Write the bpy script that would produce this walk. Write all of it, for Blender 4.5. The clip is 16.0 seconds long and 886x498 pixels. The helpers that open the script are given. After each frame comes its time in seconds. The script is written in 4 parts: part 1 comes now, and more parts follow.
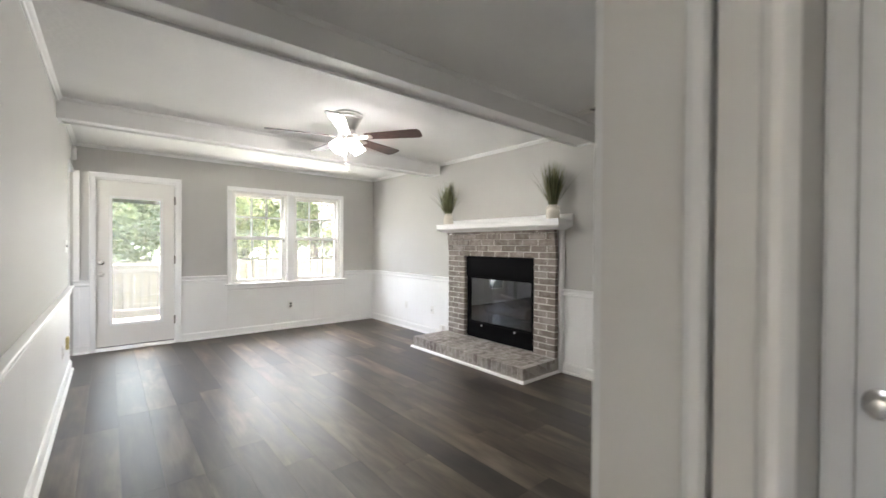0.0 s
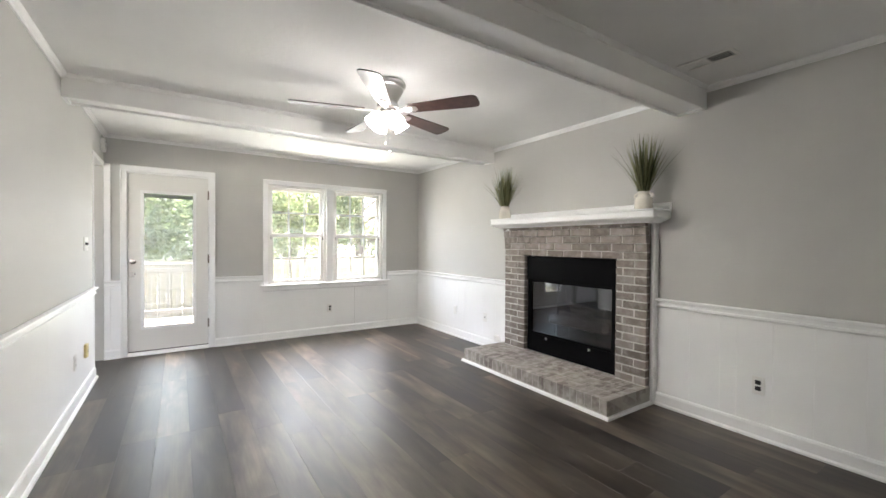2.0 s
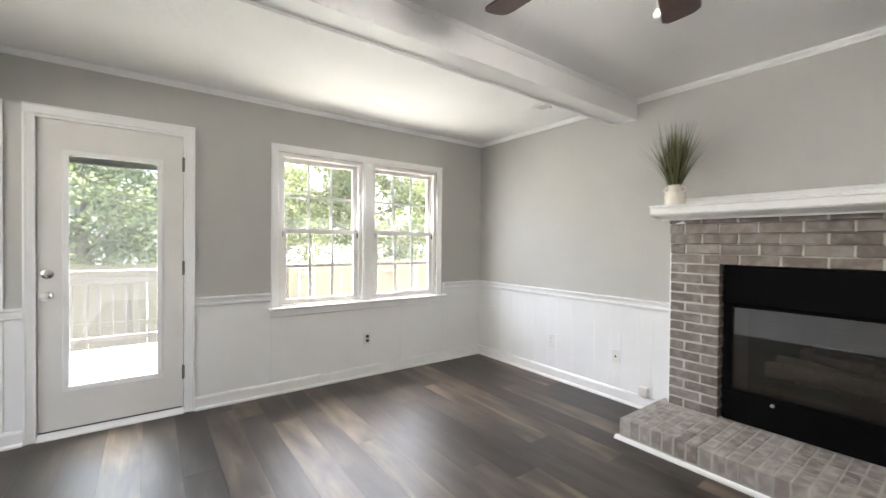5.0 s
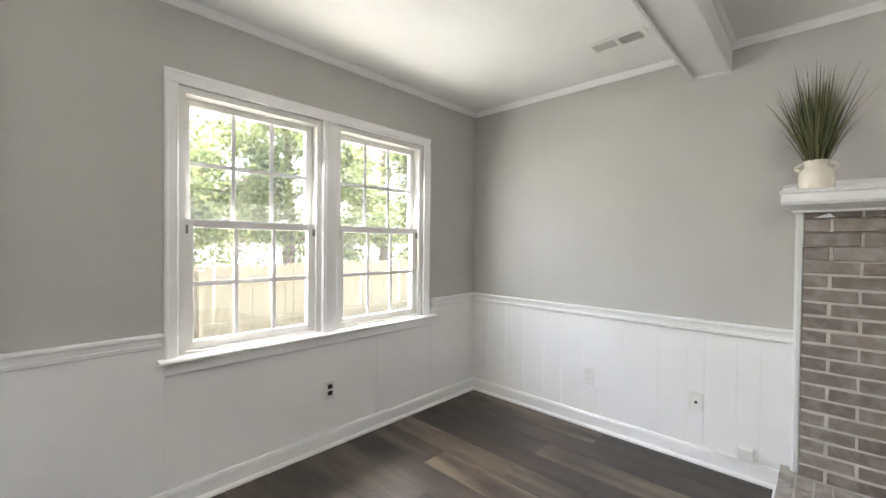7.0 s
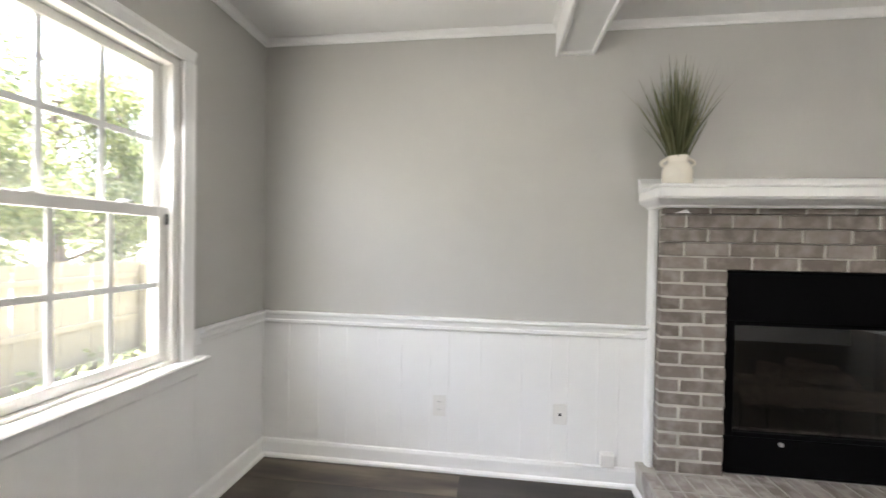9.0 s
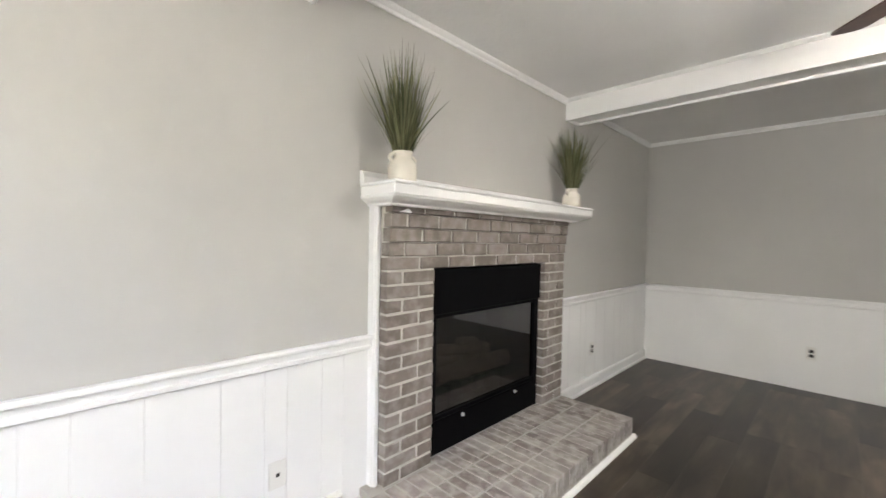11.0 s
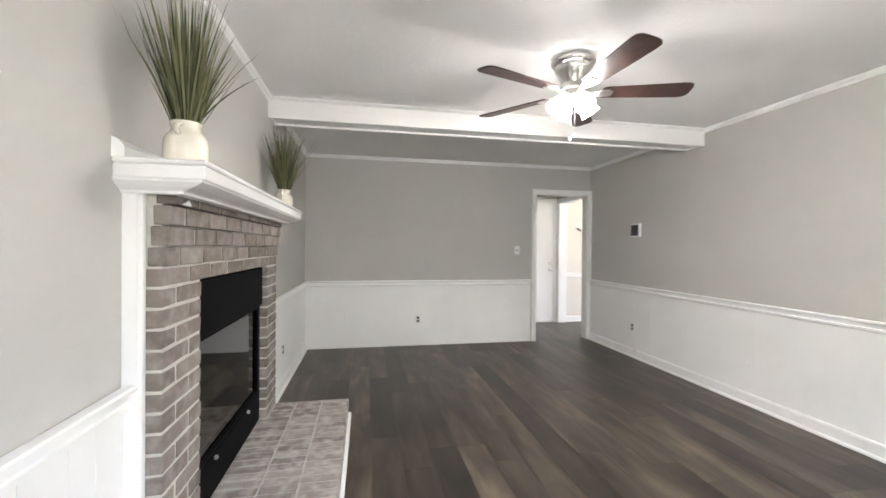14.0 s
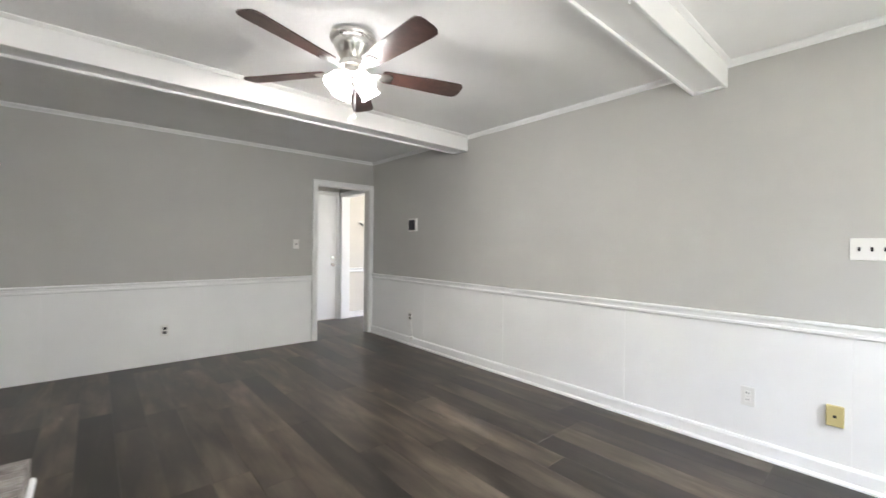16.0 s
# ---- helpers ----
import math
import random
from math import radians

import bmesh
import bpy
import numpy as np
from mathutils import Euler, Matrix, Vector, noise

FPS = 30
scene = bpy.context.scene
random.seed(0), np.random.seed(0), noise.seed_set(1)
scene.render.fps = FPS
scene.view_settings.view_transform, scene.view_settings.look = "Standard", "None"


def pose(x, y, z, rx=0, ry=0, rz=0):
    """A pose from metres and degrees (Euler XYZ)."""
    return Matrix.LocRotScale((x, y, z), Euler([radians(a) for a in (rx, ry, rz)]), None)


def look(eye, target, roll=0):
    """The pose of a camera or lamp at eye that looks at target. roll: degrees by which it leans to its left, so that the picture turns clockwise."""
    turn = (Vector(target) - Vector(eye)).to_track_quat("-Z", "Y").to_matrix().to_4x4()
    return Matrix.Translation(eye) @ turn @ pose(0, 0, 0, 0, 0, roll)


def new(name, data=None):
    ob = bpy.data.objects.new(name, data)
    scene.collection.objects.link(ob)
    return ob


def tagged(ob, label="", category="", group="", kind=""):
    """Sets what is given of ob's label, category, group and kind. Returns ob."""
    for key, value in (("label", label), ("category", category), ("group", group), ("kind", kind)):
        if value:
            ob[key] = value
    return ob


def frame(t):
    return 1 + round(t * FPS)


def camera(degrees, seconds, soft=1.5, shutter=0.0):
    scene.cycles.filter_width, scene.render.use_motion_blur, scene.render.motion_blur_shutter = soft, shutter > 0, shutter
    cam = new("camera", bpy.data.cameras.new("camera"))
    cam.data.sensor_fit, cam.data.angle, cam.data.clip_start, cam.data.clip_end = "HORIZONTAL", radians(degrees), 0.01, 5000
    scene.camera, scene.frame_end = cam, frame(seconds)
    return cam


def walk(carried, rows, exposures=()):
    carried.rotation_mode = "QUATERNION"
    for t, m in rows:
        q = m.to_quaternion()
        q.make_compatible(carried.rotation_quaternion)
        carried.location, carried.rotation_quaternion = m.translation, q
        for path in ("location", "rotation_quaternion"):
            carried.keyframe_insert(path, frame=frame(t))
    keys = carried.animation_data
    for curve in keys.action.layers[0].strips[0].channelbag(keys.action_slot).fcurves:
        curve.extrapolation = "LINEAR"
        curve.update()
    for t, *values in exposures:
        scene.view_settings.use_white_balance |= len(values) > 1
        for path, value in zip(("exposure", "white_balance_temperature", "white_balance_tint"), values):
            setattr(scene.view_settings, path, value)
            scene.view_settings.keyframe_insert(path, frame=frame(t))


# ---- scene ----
cam = camera(95.9, 16.0, shutter=0.4)
EXPOSURES = [(0.0, 4.52, 6300, 13), (2.5, 4.48, 6300, 13), (4.2, 4.34, 6300, 13), (6.5, 4.08, 6300, 13), (8.5, 4.0, 6300, 13), (9.5, 4.22, 6500, 14), (10.2, 4.35, 6500, 14), (12.3, 4.65, 6350, 14), (14.5, 4.68, 6250, 14), (16.0, 4.54, 6150, 13)]
PATH = [
    (0, (0.361, -0.27, 1.264), (1.644, 1.265, 1.247), 0.4),
    (0.5, (0.395, -0.134, 1.255), (1.563, 1.49, 1.233), 0.4),
    (1, (0.462, 0.027, 1.237), (1.578, 1.687, 1.216), 0.4),
    (1.5, (0.582, 0.168, 1.24), (1.682, 1.838, 1.22), 0.5),
    (2, (0.712, 0.334, 1.257), (1.815, 2.002, 1.231), 0.4),
    (2.5, (0.788, 0.603, 1.268), (1.902, 2.264, 1.244), 0.5),
    (3, (0.841, 0.888, 1.235), (1.966, 2.541, 1.209), 0.6),
    (3.5, (0.855, 1.223, 1.25), (1.995, 2.867, 1.214), 0.5),
    (4, (0.81, 1.598, 1.258), (1.957, 3.236, 1.216), 0.5),
    (4.2, (0.797, 1.764, 1.257), (1.945, 3.401, 1.216), 0.5),
    (6.3, (0.991, 3.218, 1.254), (2.306, 4.725, 1.231), 0.6),
    (6.5, (1.046, 3.336, 1.271), (2.388, 4.818, 1.239), 0.6),
    (7, (1.154, 3.642, 1.267), (2.606, 5.016, 1.238), 0.6),
    (7.5, (1.241, 3.904, 1.27), (2.839, 5.107, 1.24), 0.6),
    (8, (1.391, 4.141, 1.278), (3.138, 5.113, 1.242), 0.6),
    (8.5, (1.564, 4.37, 1.252), (3.457, 5.014, 1.222), 0.8),
    (9, (1.71, 4.515, 1.241), (3.694, 4.773, 1.215), 1.0),
    (9.5, (1.871, 4.545, 1.238), (3.864, 4.371, 1.209), 1.0),
    (10, (2.006, 4.621, 1.265), (3.906, 3.997, 1.226), 1.1),
    (10.2, (2.063, 4.669, 1.278), (3.891, 3.859, 1.232), 1.1),
    (12.3, (2.737, 4.985, 1.283), (3.362, 3.085, 1.271), 0.5),
    (12.5, (2.780, 5.020, 1.287), (3.300, 3.089, 1.273), 0.5),
    (13, (2.909, 5.052, 1.281), (3.113, 3.063, 1.264), 0.5),
    (13.5, (3.017, 5.064, 1.276), (2.914, 3.067, 1.263), 0.6),
    (14, (3.152, 5.121, 1.276), (2.773, 3.157, 1.264), 0.5),
    (14.5, (3.249, 5.198, 1.273), (2.59, 3.309, 1.261), 0.5),
    (15, (3.252, 5.243, 1.275), (2.38, 3.443, 1.256), 0.6),
    (15.5, (3.162, 5.133, 1.263), (2.059, 3.466, 1.237), 0.7),
    (16, (3.029, 4.942, 1.228), (1.715, 3.435, 1.214), 0.6),
]
walk(cam, [(t, look(eye, target, roll)) for t, eye, target, roll in PATH], exposures=EXPOSURES)

# world and sun
SUN_ELEV, SUN_AZ = 72.0, 14.0
world = bpy.data.worlds.new("sky")
scene.world = world
world.use_nodes = True
wn = world.node_tree
sky = wn.nodes.new("ShaderNodeTexSky")
sky.sky_type, sky.sun_disc = "NISHITA", False
sky.sun_elevation, sky.sun_rotation = radians(SUN_ELEV), radians(SUN_AZ)
sky.air_density, sky.dust_density, sky.ozone_density = 1.0, 7.0, 1.0
wn.links.new(sky.outputs[0], wn.nodes["Background"].inputs[0])
wn.nodes["Background"].inputs[1].default_value = 0.15
sun = bpy.data.lights.new("sun", "SUN")
sun.energy, sun.angle, sun.color = 5.0, radians(0.6), (1.0, 0.97, 0.93)
sx, sy = math.sin(radians(SUN_AZ)), math.cos(radians(SUN_AZ))
sun_ob = new("sun", sun)
sun_ob.matrix_world = look((40 * sx, 40 * sy, 40 * math.tan(radians(SUN_ELEV))), (0, 0, 0))
for nm, w, h, watts, x, z in (("window_daylight", 1.56, 1.24, 2.0, 2.466, 1.36), ("door_daylight", 0.46, 1.46, 0.5, 0.622, 1.05)):
    day = bpy.data.lights.new(nm, "AREA")          # area lamp added in the opening, to strengthen the sky's light
    day.shape, day.size, day.size_y, day.energy, day.color = "RECTANGLE", w, h, watts, (1.0, 0.985, 0.93)
    new(nm, day).matrix_world = look((x, 5.985 if w > 1 else 5.872, z), (x, 3.0, z - 1.1))
FAN = (1.948, 2.925)
BULB_WATTS = 0.95

# room: inner faces
XW, XE, YS, YN, ZC = 0.05, 3.885, 0.0, 5.85, 2.395
RAIL = 0.84


# ---------------------------------------------------------------- materials
def material(name, rough=0.6, metal=0.0):
    m = bpy.data.materials.new(name)
    m.use_nodes = True
    nt = m.node_tree
    b = nt.nodes["Principled BSDF"]
    b.inputs["Roughness"].default_value = rough
    b.inputs["Metallic"].default_value = metal
    return m, nt, b


def noise_node(nt, scale, detail=4.0, rough=0.55, stretch=None):
    tc = nt.nodes.new("ShaderNodeTexCoord")
    n = nt.nodes.new("ShaderNodeTexNoise")
    n.inputs["Scale"].default_value, n.inputs["Detail"].default_value, n.inputs["Roughness"].default_value = scale, detail, rough
    if stretch:
        mp = nt.nodes.new("ShaderNodeMapping")
        mp.inputs["Scale"].default_value = stretch
        nt.links.new(tc.outputs["Object"], mp.inputs[0])
        nt.links.new(mp.outputs[0], n.inputs[0])
    else:
        nt.links.new(tc.outputs["Object"], n.inputs[0])
    return n


def ramp(nt, src, stops):
    r = nt.nodes.new("ShaderNodeValToRGB")
    e = r.color_ramp.elements
    while len(e) < len(stops):
        e.new(0.5)
    for el, (p, c) in zip(e, stops):
        el.position, el.color = p, (*c, 1.0)
    nt.links.new(src, r.inputs[0])
    return r


def bump(nt, b, src, strength, dist):
    k = nt.nodes.new("ShaderNodeBump")
    k.inputs["Strength"].default_value, k.inputs["Distance"].default_value = strength, dist
    nt.links.new(src, k.inputs["Height"])
    nt.links.new(k.outputs[0], b.inputs["Normal"])
    return k


def painted(name, col, rough=0.5, var=0.05, fine=60.0, relief=0.15, depth=0.002, coarse=1.3):
    """Paint: broad unevenness, roller grain as relief, uneven gloss."""
    m, nt, b = material(name, rough)
    n = noise_node(nt, coarse, 5.0)
    lo, hi = [c * (1 - var) for c in col], [min(1, c * (1 + var)) for c in col]
    r = ramp(nt, n.outputs["Fac"], [(0.3, lo), (0.7, hi)])
    nt.links.new(r.outputs[0], b.inputs["Base Color"])
    f = noise_node(nt, fine, 3.0)
    bump(nt, b, f.outputs["Fac"], relief, depth)
    g = nt.nodes.new("ShaderNodeMapRange")
    g.inputs["To Min"].default_value, g.inputs["To Max"].default_value = max(0.05, rough - 0.08), min(1, rough + 0.08)
    nt.links.new(n.outputs["Fac"], g.inputs[0])
    nt.links.new(g.outputs[0], b.inputs["Roughness"])
    return m


def mix_by(nt, fac, a, c, kind="MIX"):
    x = nt.nodes.new("ShaderNodeMix")
    x.data_type, x.blend_type = "RGBA", kind
    for s, i in ((fac, 0), (a, 6), (c, 7)):
        if isinstance(s, (int, float)):
            x.inputs[i].default_value = s
        elif isinstance(s, tuple):
            x.inputs[i].default_value = (*s, 1.0)
        else:
            nt.links.new(s, x.inputs[i])
    return x.outputs[2]


def plank_material():
    m, nt, b = material("vinyl_plank", 0.42)
    b.inputs["Specular IOR Level"].default_value = 0.54
    oi = nt.nodes.new("ShaderNodeObjectInfo")
    tc = nt.nodes.new("ShaderNodeTexCoord")
    mp = nt.nodes.new("ShaderNodeMapping")
    off = nt.nodes.new("ShaderNodeVectorMath")
    off.operation = "SCALE"
    off.inputs[0].default_value = (37.0, 91.0, 13.0)
    nt.links.new(oi.outputs["Random"], off.inputs["Scale"])
    nt.links.new(off.outputs[0], mp.inputs["Location"])
    nt.links.new(tc.outputs["Object"], mp.inputs[0])
    mp.inputs["Scale"].default_value = (6.0, 1.25, 1.0)
    n1 = nt.nodes.new("ShaderNodeTexNoise")
    n1.inputs["Scale"].default_value, n1.inputs["Detail"].default_value, n1.inputs["Distortion"].default_value = 1.5, 3.0, 0.35
    nt.links.new(mp.outputs[0], n1.inputs[0])
    mp2 = nt.nodes.new("ShaderNodeMapping")
    mp2.inputs["Scale"].default_value = (130.0, 3.0, 1.0)
    nt.links.new(off.outputs[0], mp2.inputs["Location"])
    nt.links.new(tc.outputs["Object"], mp2.inputs[0])
    n2 = nt.nodes.new("ShaderNodeTexNoise")
    n2.inputs["Scale"].default_value, n2.inputs["Detail"].default_value = 1.0, 4.0
    nt.links.new(mp2.outputs[0], n2.inputs[0])
    c1 = ramp(nt, n1.outputs["Fac"], [(0.30, (0.018, 0.0135, 0.0100)), (0.5, (0.056, 0.0435, 0.0325)), (0.74, (0.122, 0.099, 0.077))])
    c2 = ramp(nt, n2.outputs["Fac"], [(0.35, (0.88, 0.88, 0.88)), (0.65, (1.08, 1.08, 1.08))])
    c3 = ramp(nt, oi.outputs["Random"], [(0.0, (0.46, 0.46, 0.47)), (0.45, (0.88, 0.87, 0.86)), (1.0, (1.75, 1.71, 1.64))])
    grain = mix_by(nt, 1.0, c1.outputs[0], c2.outputs[0], "MULTIPLY")
    nt.links.new(mix_by(nt, 1.0, grain, c3.outputs[0], "MULTIPLY"), b.inputs["Base Color"])
    bump(nt, b, n2.outputs["Fac"], 0.08, 0.001)
    g = nt.nodes.new("ShaderNodeMapRange")
    g.inputs["To Min"].default_value, g.inputs["To Max"].default_value = 0.33, 0.50
    nt.links.new(n1.outputs["Fac"], g.inputs[0])
    nt.links.new(g.outputs[0], b.inputs["Roughness"])
    return m


def brick_material(name, dark, mid, light, wash):
    """Fired brick, each its own tone, with a thin uneven limewash."""
    m, nt, b = material(name, 0.85)
    oi = nt.nodes.new("ShaderNodeObjectInfo")
    base = ramp(nt, oi.outputs["Random"], [(0.0, dark), (0.5, mid), (1.0, light)])
    geo = nt.nodes.new("ShaderNodeNewGeometry")
    n = nt.nodes.new("ShaderNodeTexNoise")
    n.inputs["Scale"].default_value, n.inputs["Detail"].default_value = 16.0, 7.0
    nt.links.new(geo.outputs["Position"], n.inputs[0])
    f = ramp(nt, n.outputs["Fac"], [(0.42, (0, 0, 0)), (0.72, (wash, wash, wash))])
    nt.links.new(mix_by(nt, f.outputs[0], base.outputs[0], (0.50, 0.47, 0.44)), b.inputs["Base Color"])
    n2 = nt.nodes.new("ShaderNodeTexNoise")
    n2.inputs["Scale"].default_value, n2.inputs["Detail"].default_value = 130.0, 4.0
    nt.links.new(geo.outputs["Position"], n2.inputs[0])
    bump(nt, b, n2.outputs["Fac"], 0.6, 0.004)
    return m


def wood_material(name, lo, hi, stretch, rough=0.5, scale=3.0, bumps=0.15):
    m, nt, b = material(name, rough)
    n = noise_node(nt, scale, 6.0, 0.6, stretch)
    r = ramp(nt, n.outputs["Fac"], [(0.3, lo), (0.7, hi)])
    nt.links.new(r.outputs[0], b.inputs["Base Color"])
    bump(nt, b, n.outputs["Fac"], bumps, 0.003)
    return m


def leaf_material(name, lo, hi):
    m, nt, b = material(name, 0.55)
    geo = nt.nodes.new("ShaderNodeNewGeometry")
    r = ramp(nt, geo.outputs["Random Per Island"], [(0.0, lo), (1.0, hi)])
    nt.links.new(r.outputs[0], b.inputs["Base Color"])
    b.inputs["Transmission Weight"].default_value = 0.0
    b.inputs["Subsurface Weight"].default_value = 0.0
    tr = nt.nodes.new("ShaderNodeBsdfTranslucent")
    nt.links.new(r.outputs[0], tr.inputs[0])
    mx = nt.nodes.new("ShaderNodeMixShader")
    mx.inputs[0].default_value = 0.5
    out = nt.nodes["Material Output"]
    nt.links.new(b.outputs[0], mx.inputs[1])
    nt.links.new(tr.outputs[0], mx.inputs[2])
    nt.links.new(mx.outputs[0], out.inputs[0])
    return m


def glass_material(name, tint=(1, 1, 1), rough=0.0, ior=1.5):
    """Thin clear pane: mostly straight through, with a mirror-like share set by the angle."""
    m = bpy.data.materials.new(name)
    m.use_nodes = True
    nt = m.node_tree
    nt.nodes.remove(nt.nodes["Principled BSDF"])
    t, g, mx = nt.nodes.new("ShaderNodeBsdfTransparent"), nt.nodes.new("ShaderNodeBsdfGlossy"), nt.nodes.new("ShaderNodeMixShader")
    t.inputs[0].default_value = (*tint, 1)
    g.inputs["Roughness"].default_value = rough
    lw = nt.nodes.new("ShaderNodeLayerWeight")
    pw = nt.nodes.new("ShaderNodeMath")
    pw.operation = "POWER"
    pw.inputs[1].default_value = 5.0
    ma = nt.nodes.new("ShaderNodeMath")
    ma.operation = "MULTIPLY_ADD"
    r0 = ((ior - 1) / (ior + 1)) ** 2
    ma.inputs[1].default_value, ma.inputs[2].default_value = 1 - r0, r0
    nt.links.new(lw.outputs["Facing"], pw.inputs[0])
    nt.links.new(pw.outputs[0], ma.inputs[0])
    nt.links.new(ma.outputs[0], mx.inputs[0])
    nt.links.new(t.outputs[0], mx.inputs[1])
    nt.links.new(g.outputs[0], mx.inputs[2])
    nt.links.new(mx.outputs[0], nt.nodes["Material Output"].inputs[0])
    return m


M_WALL = painted("greige_wall_paint", (0.50, 0.492, 0.468), 0.62, 0.03, 90.0, 0.10, 0.0015)
M_BEIGE = painted("cream_wall_paint", (0.70, 0.665, 0.605), 0.62, 0.03, 90.0, 0.10, 0.0015)
M_WHITE = painted("white_semigloss_paint", (0.86, 0.86, 0.852), 0.32, 0.02, 45.0, 0.06, 0.001)
M_BOARD = painted("white_panel_paint", (0.86, 0.86, 0.852), 0.36, 0.025, 30.0, 0.08, 0.0015)
M_JAMB = painted("jamb_paint", (0.78, 0.765, 0.735), 0.35, 0.02, 45.0, 0.06, 0.001)
M_CEIL = painted("stippled_ceiling_paint", (0.80, 0.797, 0.785), 0.8, 0.04, 36.0, 0.45, 0.005)
M_BEAM = painted("white_beam_paint", (0.80, 0.797, 0.785), 0.45, 0.03, 40.0, 0.08, 0.001)
M_PLANK = plank_material()
M_SUB = painted("dark_underlay", (0.02, 0.018, 0.016), 0.9)
M_BRICK = brick_material("whitewashed_brick", (0.150, 0.124, 0.106), (0.205, 0.174, 0.152), (0.265, 0.231, 0.206), 0.42)
M_HEARTH = brick_material("limewashed_hearth_brick", (0.18, 0.155, 0.14), (0.25, 0.222, 0.20), (0.33, 0.30, 0.275), 0.85)
M_MORTAR = painted("pale_mortar", (0.56, 0.535, 0.49), 0.95, 0.14, 160.0, 0.7, 0.004, 9.0)
M_HMORTAR = painted("grey_hearth_mortar", (0.44, 0.42, 0.385), 0.95, 0.14, 160.0, 0.7, 0.004, 9.0)
M_BLACK = painted("black_metal", (0.004, 0.004, 0.0045), 0.55, 0.2, 120.0, 0.1, 0.0006)
M_BLACK.node_tree.nodes["Principled BSDF"].inputs["Specular IOR Level"].default_value = 0.03
M_HINGE = painted("tarnished_hinge_metal", (0.20, 0.178, 0.15), 0.42, 0.2, 120.0, 0.1, 0.0006)
M_SOOT = painted("sooty_firebrick", (0.05, 0.045, 0.042), 0.9, 0.3, 40.0, 0.4, 0.003)
M_FGLASS = glass_material("smoked_fireplace_glass", (0.52, 0.52, 0.53), 0.01, 2.1)
M_GLASS = glass_material("clear_glass", (0.97, 0.98, 0.97))
M_HAZE = glass_material("hazy_door_glass", (0.74, 0.78, 0.78))
for veiled, share in ((M_GLASS, 0.012), (M_HAZE, 0.022)):      # white veil mixed into the panes to imitate glare haze
    hz = veiled.node_tree
    hz_tr, hz_mx, hz_out = hz.nodes.new("ShaderNodeBsdfTranslucent"), hz.nodes.new("ShaderNodeMixShader"), hz.nodes["Material Output"]
    hz_tr.inputs[0].default_value = (0.9, 0.92, 0.93, 1)
    hz_mx.inputs[0].default_value = share
    hz.links.new(hz_out.inputs[0].links[0].from_socket, hz_mx.inputs[1])
    hz.links.new(hz_tr.outputs[0], hz_mx.inputs[2])
    hz.links.new(hz_mx.outputs[0], hz_out.inputs[0])
M_NICKEL = painted("brushed_nickel", (0.74, 0.72, 0.69), 0.28, 0.05, 200.0, 0.05, 0.0005)
M_NICKEL.node_tree.nodes["Principled BSDF"].inputs["Metallic"].default_value = 1.0
M_BLADE = wood_material("dark_walnut_blade", (0.030, 0.014, 0.011), (0.075, 0.036, 0.028), (3, 3, 3), 0.35, 6.0, 0.03)
M_VASE = painted("cream_glazed_ceramic", (0.77, 0.725, 0.63), 0.16, 0.04, 25.0, 0.05, 0.001, 12.0)
M_GRASS = leaf_material("artificial_grass_blade", (0.030, 0.048, 0.016), (0.30, 0.30, 0.155))
M_SOIL = painted("dark_moss_filling", (0.03, 0.028, 0.02), 0.95)
M_PLATE = painted("white_plastic", (0.80, 0.79, 0.76), 0.3, 0.01)
M_HOLE = painted("dark_plastic", (0.012, 0.011, 0.010), 0.4, 0.1)
M_YELLOW = painted("yellowed_plastic", (0.62, 0.53, 0.25), 0.4, 0.04)
M_SCREEN = painted("dark_screen", (0.035, 0.035, 0.045), 0.18, 0.05)
M_FENCE = wood_material("weathered_pine_fence", (0.12, 0.098, 0.056), (0.21, 0.175, 0.105), (9, 9, 0.8), 0.8, 3.0)
M_DECK = wood_material("weathered_deck_wood", (0.11, 0.092, 0.07), (0.19, 0.165, 0.13), (1.0, 14, 9), 0.8, 3.0)
M_BARK = wood_material("tree_bark", (0.07, 0.05, 0.035), (0.20, 0.16, 0.12), (6, 6, 1), 0.9, 4.0, 0.6)
M_LEAF = leaf_material("tree_leaf", (0.08, 0.11, 0.04), (0.22, 0.24, 0.10))
M_LAWN = painted("lawn", (0.255, 0.25, 0.205), 0.9, 0.4, 25.0, 0.5, 0.03, 0.6)
M_SIDING = painted("pale_siding", (0.68, 0.66, 0.62), 0.6, 0.04)
M_ROOF = painted("grey_shingle", (0.14, 0.13, 0.125), 0.9, 0.2, 20.0, 0.5, 0.01)
M_LOG = wood_material("ceramic_log", (0.12, 0.09, 0.07), (0.36, 0.29, 0.22), (2, 9, 9), 0.9, 5.0, 0.5)
M_GASKET = painted("grey_rubber", (0.10, 0.10, 0.10), 0.6)


def shade_material():
    m, nt, b = material("lit_frosted_glass", 0.3)
    b.inputs["Base Color"].default_value = (0.9, 0.88, 0.84, 1)
    b.inputs["Emission Color"].default_value = (1.0, 0.96, 0.90, 1)
    b.inputs["Emission Strength"].default_value = 0.8
    return m


M_SHADE = shade_material()


# ---------------------------------------------------------------- mesh tools
ORIGIN = {}


def thing(name, at, label="", category="", group="", kind=""):
    ob = new(name)
    ob.empty_display_size = 0.05
    ob.location = at
    ORIGIN[ob] = Vector(at)
    return tagged(ob, label, category, group, kind)


